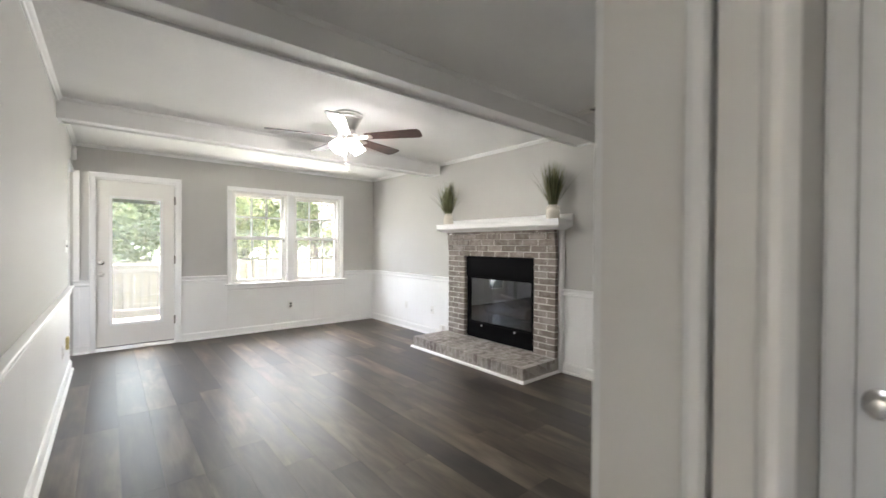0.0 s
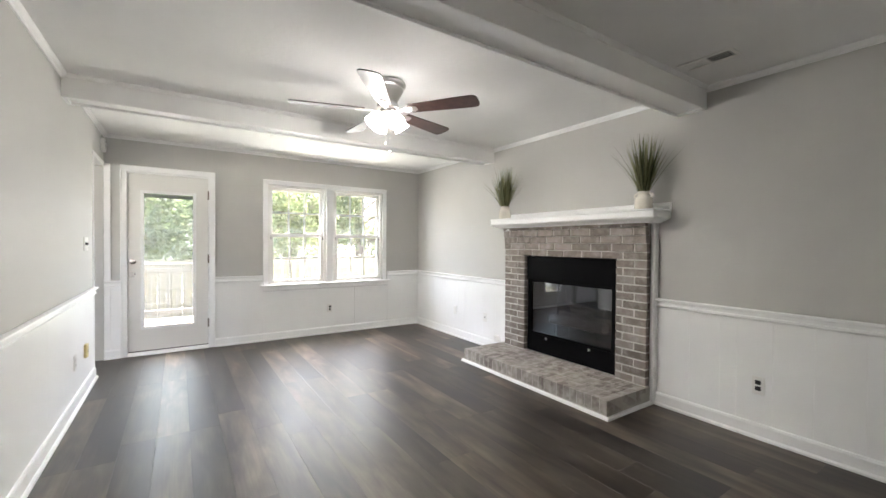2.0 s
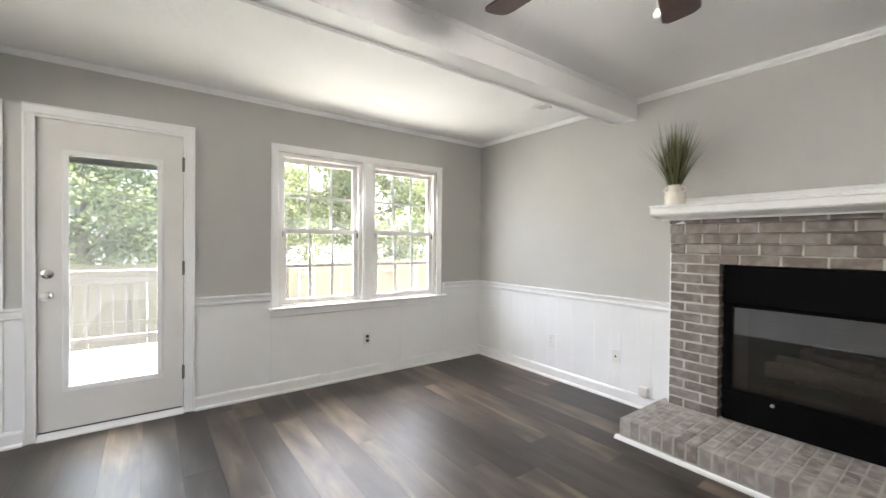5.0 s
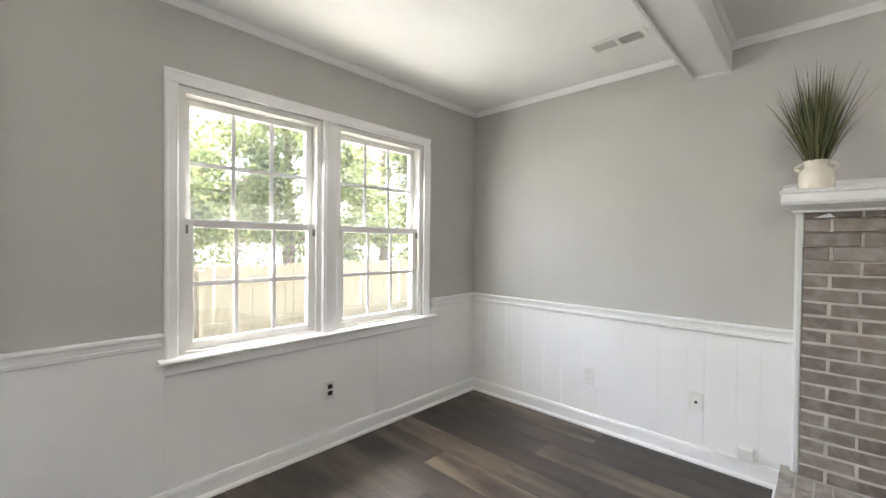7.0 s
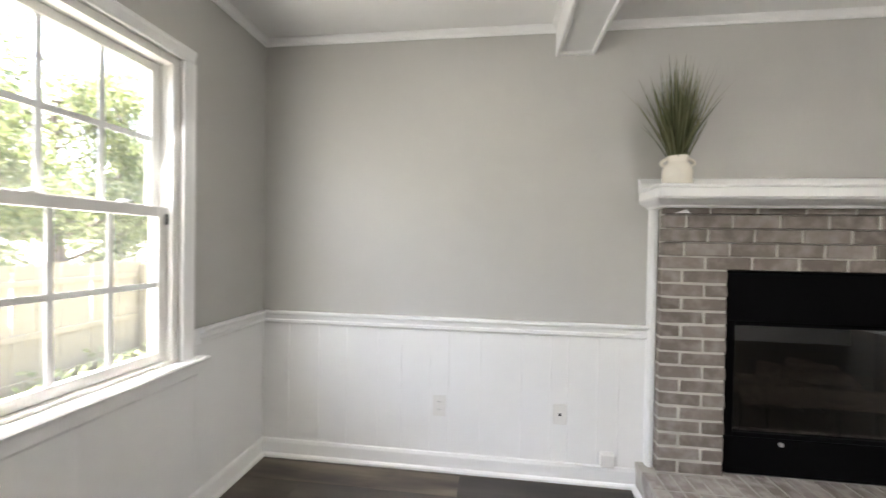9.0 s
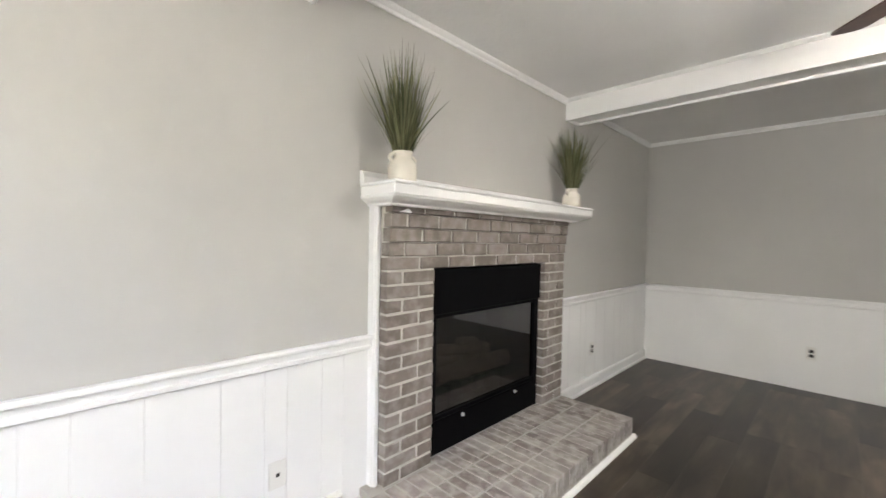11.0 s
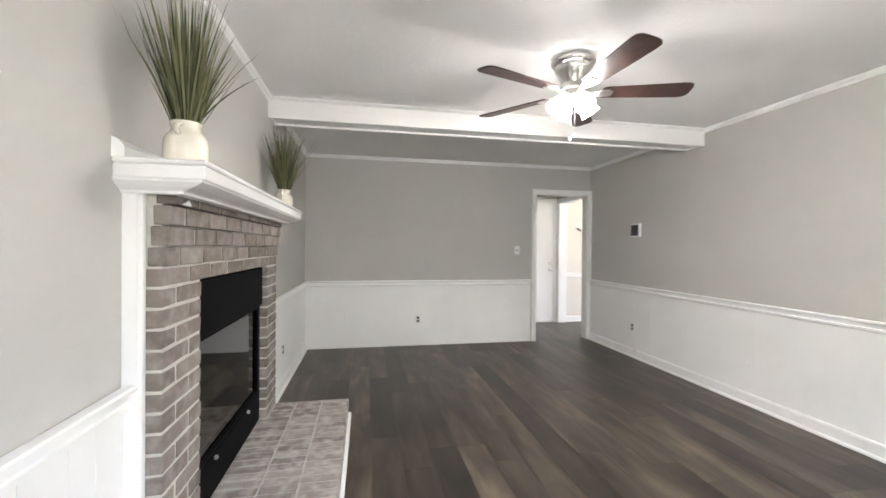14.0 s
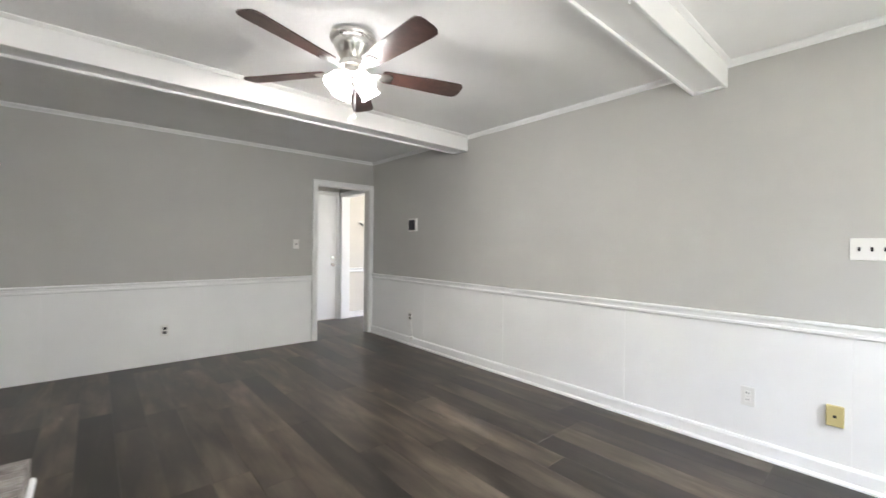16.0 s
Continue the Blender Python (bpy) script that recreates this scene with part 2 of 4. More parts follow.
def part(name, bm, mat, parent=None, label="", smooth=False):
    """Links a bmesh, made in world metres, as one mesh object, under parent if there is one."""
    org = ORIGIN.get(parent, Vector((0, 0, 0))) if parent else Vector((0, 0, 0))
    if org.length:
        bmesh.ops.translate(bm, verts=bm.verts, vec=-org)
    me = bpy.data.meshes.new(name)
    bmesh.ops.recalc_face_normals(bm, faces=bm.faces)
    bm.to_mesh(me)
    bm.free()
    if smooth:
        me.shade_smooth()
        me.set_sharp_from_angle(angle=radians(38))
    me.materials.append(mat)
    ob = new(name, me)
    if parent:
        ob.parent = parent
    ORIGIN[ob] = org
    return ob


def whole(name, bm, mat, label="", category="", group="", kind="", smooth=False, at=None):
    """A thing that is one mesh, with its origin at its base."""
    if at is None:
        xs = [v.co for v in bm.verts]
        at = ((min(c.x for c in xs) + max(c.x for c in xs)) / 2, (min(c.y for c in xs) + max(c.y for c in xs)) / 2, min(c.z for c in xs))
    bmesh.ops.translate(bm, verts=bm.verts, vec=-Vector(at))
    ob = part(name, bm, mat, None, "", smooth)
    ob.location = at
    ORIGIN[ob] = Vector(at)
    return tagged(ob, label, category, group, kind)


def B():
    return bmesh.new()


def box(bm, x0, x1, y0, y1, z0, z1, bev=0.0):
    r = bmesh.ops.create_cube(bm, size=1.0, matrix=Matrix.Translation(((x0 + x1) / 2, (y0 + y1) / 2, (z0 + z1) / 2)) @ Matrix.Diagonal((x1 - x0, y1 - y0, z1 - z0, 1)))
    if bev:
        vs = r["verts"]
        es = list({e for v in vs for e in v.link_edges})
        bmesh.ops.bevel(bm, geom=es, offset=bev, segments=1, affect="EDGES", profile=0.5)
    return bm


def prism(bm, pts, origin, u, v, w):
    """A closed profile of (a, b) points, at origin + a*u + b*v, drawn along the vector w."""
    o, u, v, w = Vector(origin), Vector(u), Vector(v), Vector(w)
    a = [bm.verts.new(o + p * u + q * v) for p, q in pts]
    c = [bm.verts.new(o + p * u + q * v + w) for p, q in pts]
    n = len(pts)
    bm.faces.new(a)
    bm.faces.new(c[::-1])
    for i in range(n):
        bm.faces.new((a[i], a[(i + 1) % n], c[(i + 1) % n], c[i]))
    return bm


def lathe(bm, prof, centre, seg=24, axis="z"):
    """A turned shape of (radius, height) points about an axis through centre."""
    rings = []
    for r, h in prof:
        ring = []
        for i in range(seg):
            a = 2 * math.pi * i / seg
            p, q = r * math.cos(a), r * math.sin(a)
            co = {"z": (p, q, h), "y": (p, h, q), "x": (h, p, q)}[axis]
            ring.append(bm.verts.new(Vector(centre) + Vector(co)))
        rings.append(ring)
    for a, b in zip(rings, rings[1:]):
        for i in range(seg):
            bm.faces.new((a[i], a[(i + 1) % seg], b[(i + 1) % seg], b[i]))
    bm.faces.new(rings[0])
    bm.faces.new(rings[-1][::-1])
    return bm


def tube(bm, pts, radii, seg=8):
    pts = [Vector(p) for p in pts]
    rings = []
    for i, p in enumerate(pts):
        d = (pts[min(i + 1, len(pts) - 1)] - pts[max(i - 1, 0)]).normalized()
        s = d.cross(Vector((0.3, 0.2, 1)) if abs(d.z) < 0.9 else Vector((1, 0, 0))).normalized()
        t = d.cross(s)
        r = radii[i] if isinstance(radii, (list, tuple)) else radii
        rings.append([bm.verts.new(p + r * (math.cos(2 * math.pi * k / seg) * s + math.sin(2 * math.pi * k / seg) * t)) for k in range(seg)])
    for a, b in zip(rings, rings[1:]):
        for i in range(seg):
            bm.faces.new((a[i], a[(i + 1) % seg], b[(i + 1) % seg], b[i]))
    bm.faces.new(rings[0])
    bm.faces.new(rings[-1][::-1])
    return bm


def wall_mesh(axis, face, back, a0, a1, z0, z1, holes):
    """A wall of real thickness between face and back, from a0 to a1, with holes (a, b, bottom, top) through it."""
    bm = B()

    def slab(p, q, lo, hi):
        if q - p > 1e-4 and hi - lo > 1e-4:
            f0, f1 = min(face, back), max(face, back)
            box(bm, *((p, q, f0, f1) if axis == "y" else (f0, f1, p, q)), lo, hi)

    at = a0
    for h0, h1, b0, t0 in sorted(holes):
        slab(at, h0, z0, z1)
        slab(h0, h1, z0, b0)
        slab(h0, h1, t0, z1)
        at = h1
    slab(at, a1, z0, z1)
    return bm


# ---------------------------------------------------------------- large structure
D1 = (0.225, 1.025, -0.05, 2.03)      # garden door hole
W1 = (1.665, 3.265, 0.70, 2.005)    # window hole
D2 = (0.105, 0.876, -0.1, 2.016)     # doorway to the hall
A1 = (5.22, 5.83, -0.1, 2.08)        # opening in the west wall
FB = (2.337, 3.405, 0.135, 1.135)   # firebox
SKIN = 0.009                        # thickness of the panel boards

wall_n = tagged(part("wall_north", wall_mesh("y", YN, YN + 0.15, -2.5, XE, -0.3, ZC + 0.1, [D1, W1]), M_WALL), "greige painted wall with white panelled wainscot", "wall", "", "structure")
wall_s = tagged(part("wall_south", wall_mesh("y", YS, YS - 0.11, XW - 0.15, XE, -0.1, ZC + 0.1, [D2]), M_WALL), "greige painted wall with white panelled wainscot", "wall", "", "structure")
wall_e = tagged(part("wall_east", wall_mesh("x", XE, XE + 0.15, YS - 0.11, YN + 0.15, -0.3, ZC + 0.1, [(FB[0], FB[1], FB[2] - 0.004, FB[3] + 0.008)]), M_WALL), "greige painted wall with white panelled wainscot", "wall", "", "structure")
wall_w = tagged(part("wall_west", wall_mesh("x", XW, XW - 0.12, YS, YN, -0.1, ZC + 0.1, [A1]), M_WALL), "greige painted wall with white panelled wainscot", "wall", "", "structure")
ceil = tagged(part("ceiling", box(B(), -3.2, XE + 0.15, -1.6, YN + 0.15, ZC, ZC + 0.2), M_CEIL), "white stippled ceiling", "ceiling", "", "structure")
# unseen roof slab, added so its eaves block the sun at the windows
tagged(part("roof", box(B(), -3.9, XE + 0.8, -2.3, YN + 0.78, ZC + 0.201, ZC + 0.36), M_ROOF), "unseen flat roof added so that its eaves keep sun off the windows", "roof", "", "structure")
floor = tagged(part("floor", box(B(), -3.2, XE + 0.15, -1.6, YN + 0.15, -0.12, -0.006), M_SUB), "dark grey-brown wood-look plank floor", "floor", "", "structure")

# unseen slabs added round the firebox outdoors, to keep light from leaking in
leak_box = box(B(), XE + 0.151, 4.45, FB[0] - 0.15, FB[0] - 0.002, -0.8, 1.30)
box(leak_box, XE + 0.151, 4.45, FB[1] + 0.002, FB[1] + 0.15, -0.8, 1.30)
box(leak_box, 4.31, 4.45, FB[0] - 0.002, FB[1] + 0.002, -0.8, 1.30)
box(leak_box, XE + 0.151, 4.31, FB[0] - 0.002, FB[1] + 0.002, FB[3] + 0.01, 1.30)
box(leak_box, XE + 0.151, 4.31, FB[0] - 0.002, FB[1] + 0.002, -0.8, FB[2] - 0.006)
tagged(part("wall_leak_box", leak_box, M_SIDING), "unseen box added outside the wall to stop light leaking round the firebox", "wall", "", "structure")

# beams: a boxed core between two side boards, with a trim at each end
for k, (y0, y1) in enumerate(((1.70, 1.912), (4.02, 4.218))):
    bm = box(B(), XW, XE, y0 + 0.018, y1 - 0.018, 2.252, ZC)
    box(bm, XW, XE, y0, y0 + 0.018, 2.235, ZC, 0.003)
    box(bm, XW, XE, y1 - 0.018, y1, 2.235, ZC, 0.003)
    for x0 in (XW, XE - 0.022):
        box(bm, x0, x0 + 0.022, y0 + 0.0185, y1 - 0.0185, 2.237, 2.253)
    for y, s in ((y0, -1), (y1, 1)):
        prism(bm, [(0, 0), (0.022, 0), (0.022, -0.006), (0.006, -0.022), (0, -0.022)], (XW, y, ZC), (0, s, 0), (0, 0, 1), (XE - XW, 0, 0))
    tagged(part("ceiling_beam", bm, M_BEAM), "white painted boxed ceiling beam spanning the room", "beam", "ceiling beams", "structure")

CROWN = [(0, 0), (0.034, 0), (0.034, -0.008), (0.026, -0.016), (0.014, -0.024), (0.010, -0.036), (0, -0.036)]
RAILP = [(0, 0), (0.031, 0), (0.036, -0.005), (0.036, -0.015), (0.026, -0.020), (0.013, -0.022), (0.013, -0.045), (0.021, -0.049), (0.021, -0.063), (0.012, -0.069), (0, -0.072)]
BASEP = [(0, 0), (0.032, 0), (0.032, 0.012), (0.024, 0.019), (0.016, 0.021), (0.016, 0.082), (0.010, 0.096), (0, 0.098)]
# runs: along a wall, from, to, face, inward
NORTH = ((0, -1, 0), "y", YN)
SOUTH = ((0, 1, 0), "y", YS)
EAST = ((-1, 0, 0), "x", XE)
WEST = ((1, 0, 0), "x", XW)


def run(bm, profile, side, a, b, z, skin=0.0):
    inward, axis, face = side
    if axis == "y":
        prism(bm, profile, (a, face + inward[1] * skin, z), inward, (0, 0, 1), (b - a, 0, 0))
    else:
        prism(bm, profile, (face + inward[0] * skin, a, z), inward, (0, 0, 1), (0, b - a, 0))


# stretches of wall between the openings and the chimney breast
CH0, CH1 = 2.070, 3.705          # brickwork
TR0, TR1 = 2.035, 3.732          # outer faces of its white side trims
LOW = [(NORTH, XW, 0.186), (NORTH, 1.079, XE), (SOUTH, 0.945, XE), (EAST, YS, TR0), (EAST, TR1, YN), (WEST, YS, 5.16)]
for nm, prof, z, cat, lab, runs, sk in (
        ("crown_moulding", CROWN, ZC, "moulding", "slim white crown moulding along the ceiling", [(NORTH, XW, XE), (SOUTH, XW, XE), (EAST, YS, 1.70), (EAST, 1.912, 4.02), (EAST, 4.218, YN), (WEST, YS, 1.70), (WEST, 1.912, 4.02), (WEST, 4.218, YN)], 0.0),
        ("chair_rail", RAILP, RAIL, "chair rail", "stepped white wooden chair rail", [r for r in LOW if r[1:] != (1.079, XE)] + [(NORTH, 1.079, 1.60), (NORTH, 3.35, XE)], SKIN),
        ("baseboard", BASEP, 0.0, "baseboard", "white baseboard with shoe moulding", [r for r in LOW if r[0] is not SOUTH], SKIN)):
    for r in runs:
        bm = B()
        run(bm, prof, *r, z, sk)
        tagged(part(nm, bm, M_WHITE), lab, cat, "", "structure")


def wainscot(side, a, b, top, wall, seed, widths=(1.22,), groove=0.0012, joints=()):
    """Vertical grooved boards or sheets, of the widths given or up to the joints given."""
    rnd = random.Random(seed)
    inward, axis, face = side
    at = a
    while at < b - 0.001:
        w = rnd.choice(widths)
        e = next((j for j in joints if j > at + 0.01), b) if joints else b if b - at - w < 0.07 else at + w
        bm = B()
        t = SKIN
        g = groove
        prof = [(0.0002, 0), (0.0002, t - g), (g, t), (e - at - g, t), (e - at - 0.0002, t - g), (e - at - 0.0002, 0)]
        if axis == "y":
            prism(bm, prof, (at, face, 0.0), (1, 0, 0), inward, (0, 0, top))
        else:
            prism(bm, prof, (face, at, 0.0), (0, 1, 0), inward, (0, 0, top))
        part("board", bm, M_BOARD, wall)
        at = e


wainscot(NORTH, XW + 0.01, 0.186, RAIL - 0.005, wall_n, 1)
wainscot(NORTH, 1.079, 1.607, RAIL - 0.005, wall_n, 2)
wainscot(NORTH, 1.607, 3.345, 0.66, wall_n, 3)
wainscot(NORTH, 3.345, XE - 0.01, RAIL - 0.005, wall_n, 4)
wainscot(SOUTH, 0.945, XE - 0.01, RAIL - 0.005, wall_s, 5)
wainscot(EAST, YS, TR0, RAIL - 0.005, wall_e, 6, (0.10, 0.15, 0.20, 0.22), 0.0016)
wainscot(EAST, TR1, YN, RAIL - 0.005, wall_e, 7, (0.15,), 0.0018, (3.867, 3.970, 4.121, 4.209, 4.362, 4.582, 4.753, 4.855, 5.015, 5.152, 5.335, 5.50, 5.68))
wainscot(WEST, YS, 5.16, RAIL - 0.005, wall_w, 8, (1.22,), 0.0012, (1.205, 2.425, 3.60, 4.785))

CASE = [(0, 0), (0.058, 0), (0.058, 0.019), (0.048, 0.021), (0.040, 0.017), (0.012, 0.011), (0.004, 0.011), (0, 0.007)]


def casing(parent, side, a, b, top, bottom=0.0, width=1.0, mat=None, edge=0.007):
    """Door or window casing round an opening from a to b: two legs and a head, mitred square."""
    inward, axis, face = side
    mat = mat or M_WHITE
    ax = (1, 0, 0) if axis == "y" else (0, 1, 0)
    neg = tuple(-c for c in ax)

    def at(p, z):
        return (p, face + inward[1] * 0.0005, z) if axis == "y" else (face + inward[0] * 0.0005, p, z)

    w = 0.058 * width
    prof = [(p * width, max(q, edge) if p < 0.013 and q > 0 else q) for p, q in CASE]
    for p, d in ((a, neg), (b, ax)):
        bm = B()
        prism(bm, prof, at(p, bottom), d, inward, (0, 0, top - bottom))
        part("casing_leg", bm, mat, parent)
    bm = B()
    prism(bm, prof, at(a - w, top), (0, 0, 1), inward, tuple(c * (b - a + 2 * w) for c in ax))
    part("casing_head", bm, mat, parent)


# ---------------------------------------------------------------- window
win = thing("window_1", (2.465, YN, 0.70), "white double-hung window pair with grilles and wooden stool", "window", "", "structure")
casing(win, NORTH, 1.665, 3.265, 2.005, 0.715)
bm = B()
prism(bm, [(0, 0), (0.055, 0), (0.062, -0.008), (0.055, -0.020), (0, -0.022)], (1.58, YN, 0.715), (0, -1, 0), (0, 0, 1), (1.79, 0, 0))
box(bm, 1.667, 3.263, YN, YN + 0.05, 0.702, 0.715)
part("window_stool", bm, M_WHITE, win)
bm = B()
prism(bm, [(0, 0), (0.016, 0), (0.018, -0.05), (0.010, -0.062), (0, -0.064)], (1.607, YN - SKIN, 0.692), (0, -1, 0), (0, 0, 1), (1.738, 0, 0))
part("window_apron", bm, M_WHITE, win)
bm = box(B(), 2.418, 2.518, YN - 0.012, YN + 0.13, 0.716, 2.004, 0.003)
box(bm, 2.433, 2.503, YN - 0.018, YN - 0.0121, 0.716, 2.0035, 0.002)
part("mullion_post", bm, M_WHITE, win)


def sash(x0, x1, z0, z1, y, bottom, topw, side_w, locks):
    """One sash: stiles and rails, a two by three grille, the pane."""
    s = part("sash", box(box(box(box(B(), x0, x0 + side_w, y, y + 0.034, z0, z1, 0.002), x1 - side_w, x1, y, y + 0.034, z0, z1, 0.002),
                             x0 + side_w, x1 - side_w, y + 0.001, y + 0.033, z0, z0 + bottom, 0.002), x0 + side_w, x1 - side_w, y + 0.001, y + 0.033, z1 - topw, z1, 0.002), M_PLATE, win)
    gx0, gx1, gz0, gz1 = x0 + side_w, x1 - side_w, z0 + bottom, z1 - topw
    p = part("pane", box(B(), gx0, gx1, y + 0.014, y + 0.018, gz0, gz1), M_GLASS, win)
    p.visible_shadow = False
    for i in (1, 2):
        x = gx0 + (gx1 - gx0) * i / 3
        part("muntin", box(B(), x - 0.0105, x + 0.0105, y + 0.009, y + 0.0135, gz0, gz1), M_WHITE, win)
    z = (gz0 + gz1) / 2
    part("muntin", box(B(), gx0, gx1, y + 0.0085, y + 0.0133, z - 0.0105, z + 0.0105), M_WHITE, win)
    for x in locks:
        bm = lathe(B(), [(0.020, 0), (0.020, 0.006), (0.012, 0.012)], (x, y + 0.016, z1 - 0.001), 12)
        box(bm, x - 0.006, x + 0.030, y + 0.006, y + 0.018, z1 + 0.008, z1 + 0.015, 0.002)
        part("sash_lock", bm, M_PLATE, win)
    return s


for x0, x1 in ((1.668, 2.416), (2.520, 3.262)):
    bm = box(B(), x0, x0 + 0.024, YN + 0.012, YN + 0.13, 0.716, 2.003)
    box(bm, x1 - 0.024, x1, YN + 0.012, YN + 0.13, 0.716, 2.003)
    box(bm, x0 + 0.024, x1 - 0.024, YN + 0.012, YN + 0.13, 1.972, 2.003)
    box(bm, x0 + 0.024, x1 - 0.024, YN + 0.012, YN + 0.13, 0.716, 0.728)
    for x in (x0 + 0.024, x1 - 0.031):
        box(bm, x, x + 0.007, YN + 0.012, YN + 0.030, 0.728, 1.972)
    part("jamb_liner", bm, M_PLATE, win)
    sash(x0 + 0.026, x1 - 0.026, 1.340, 1.970, YN + 0.078, 0.032, 0.034, 0.040, ())
    sash(x0 + 0.026, x1 - 0.026, 0.730, 1.374, YN + 0.038, 0.040, 0.042, 0.046, (x0 + 0.22, x1 - 0.22))
    for x in (x0 + 0.033, x1 - 0.045):
        part("tilt_latch", box(B(), x, x + 0.012, YN + 0.027, YN + 0.0375, 1.30, 1.345, 0.002), M_GASKET, win, "small grey tilt latch")


# ---------------------------------------------------------------- garden door
door = thing("door_1", (0.62, YN, 0.0), "closed white exterior door with a full-length glass light", "door", "", "structure")
casing(door, NORTH, 0.243, 1.020, 2.030)
bm = box(B(), 0.227, 0.243, YN - 0.008, YN + 0.13, 0.0, 2.028)
box(bm, 1.009, 1.023, YN - 0.008, YN + 0.13, 0.0, 2.028)
box(bm, 0.243, 1.009, YN - 0.008, YN + 0.13, 2.012, 2.028)
for s0, s1 in ((0.243, 0.258), (0.994, 1.009)):      # stops behind the leaf
    box(bm, s0, s1, YN + 0.054, YN + 0.075, 0.03, 2.012)
part("door_jamb", bm, M_WHITE, door)
bm = B()
prism(bm, [(-0.03, 0), (0.13, 0), (0.13, 0.028), (0.01, 0.034), (-0.026, 0.012)], (0.243, YN, 0.0), (0, 1, 0), (0, 0, 1), (0.766, 0, 0))
part("threshold", bm, M_WHITE, door, "white painted threshold")
part("weather_strip", box(B(), 0.247, 1.005, YN + 0.012, YN + 0.05, 0.036, 0.046), M_HOLE, door)
GX0, GX1, GZ0, GZ1 = 0.372, 0.872, 0.292, 1.815
leaf = part("leaf", wall_mesh("y", YN + 0.008, YN + 0.052, 0.247, 1.005, 0.046, 2.008, [(GX0, GX1, GZ0, GZ1)]), M_JAMB, door)
bm = B()
for z0, z1, x0, x1 in ((GZ0 - 0.012, GZ0 + 0.022, GX0 - 0.012, GX1 + 0.012), (GZ1 - 0.022, GZ1 + 0.012, GX0 - 0.012, GX1 + 0.012), (GZ0 + 0.022, GZ1 - 0.022, GX0 - 0.012, GX0 + 0.02), (GZ0 + 0.022, GZ1 - 0.022, GX1 - 0.02, GX1 + 0.012)):
    box(bm, x0, x1, YN + 0.001, YN + 0.0085, z0, z1, 0.003)
part("glass_trim", bm, M_WHITE, leaf)
pane = part("pane", box(B(), GX0, GX1, YN + 0.024, YN + 0.028, GZ0, GZ1), M_HAZE, leaf)
pane.visible_shadow = False
bm = B()
for i in range(7):
    box(bm, GX0 + 0.022, GX1 - 0.022, YN + 0.012, YN + 0.022, GZ1 - 0.030 - 0.0055 * i, GZ1 - 0.0262 - 0.0055 * i)
part("raised_blind", bm, M_GASKET, leaf, "raised grey slatted blind inside the glass")
part("blind_slider", box(B(), GX1 - 0.028, GX1 - 0.019, YN - 0.002, YN + 0.001, 0.62, 0.66, 0.001), M_PLATE, leaf)
for nm, z, prof in (("door_knob", 0.905, [(0.031, 0), (0.031, -0.007), (0.013, -0.012), (0.012, -0.030), (0.024, -0.040), (0.029, -0.052), (0.024, -0.064), (0.008, -0.068)]),
                    ("deadbolt", 1.040, [(0.031, 0), (0.030, -0.010), (0.022, -0.016), (0.004, -0.017)])):
    bm = lathe(B(), prof, (0.292, YN + 0.008, z), 20, "y")
    if nm == "deadbolt":
        box(bm, 0.287, 0.297, YN - 0.026, YN - 0.009, z - 0.018, z + 0.018, 0.003)
    part(nm, bm, M_NICKEL, leaf, "brushed nickel", True)
for z in (0.30, 1.06, 1.81):
    bm = lathe(B(), [(0.001, -0.052), (0.008, -0.051), (0.008, 0.051), (0.001, 0.052)], (1.006, YN - 0.003, z), 10)
    box(bm, 1.008, 1.0145, YN - 0.0085, YN - 0.0005, z - 0.048, z + 0.048)
    part("hinge", bm, M_HINGE, door, "dull grey-brown metal hinge")


# ---------------------------------------------------------------- doorway to the hall
dw = thing("door_2", (0.495, YS, 0.0), "open white cased doorway to the hall", "doorway", "", "structure")
casing(dw, SOUTH, 0.108, 0.872, 2.008, 0.0, 1.05, None, 0.018)
bm = box(B(), 0.105, 0.119, YS - 0.112, YS + 0.002, 0.0, 2.012)
box(bm, 0.862, 0.876, YS - 0.096, YS + 0.002, 0.0, 2.012)
box(bm, 0.119, 0.862, YS - 0.112, YS + 0.002, 1.998, 2.0125)
part("door_jamb", bm, M_JAMB, dw)
# deep post behind the jamb on the hall side, in two beaded steps
bm = B()
prism(bm, [(0.862, -0.0965), (0.857, -0.099), (0.855, -0.106), (0.857, -0.115), (0.866, -0.119), (0.93, -0.119), (0.93, -0.1115), (0.876, -0.1115), (0.876, -0.0965)], (0, YS, 0), (1, 0, 0), (0, 1, 0), (0, 0, 2.08))
part("casing_bead", bm, M_WHITE, dw)
bm = B()
prism(bm, [(0.868, -0.126), (0.862, -0.128), (0.862, -0.164), (0.857, -0.168), (0.855, -0.175), (0.858, -0.183), (0.868, -0.186), (0.93, -0.186), (0.93, -0.126)], (0, YS, 0), (1, 0, 0), (0, 1, 0), (0, 0, 2.08))
part("casing_leg", bm, M_JAMB, dw)

# opening in the west wall, with a flush white panel standing inside it
aw = thing("doorway_west", (XW, 5.5, 0.0), "white trimmed side opening beside the garden door", "doorway", "", "structure")
part("corner_trim", box(B(), XW - 0.122, XW + 0.008, 5.185, 5.222, 0.0, 2.10, 0.004), M_WHITE, aw)
part("head_trim", box(B(), XW - 0.122, XW + 0.008, 5.222, 5.832, 2.055, 2.10, 0.004), M_WHITE, aw)
part("wall_trim", box(B(), XW - 0.122, XW + 0.055, YN - 0.014, YN - 0.001, 0.0, 2.085, 0.003), M_WHITE, aw)
bm = box(B(), -0.70, XW - 0.125, YN - 0.030, YN - 0.002, 0.03, 2.20, 0.004)
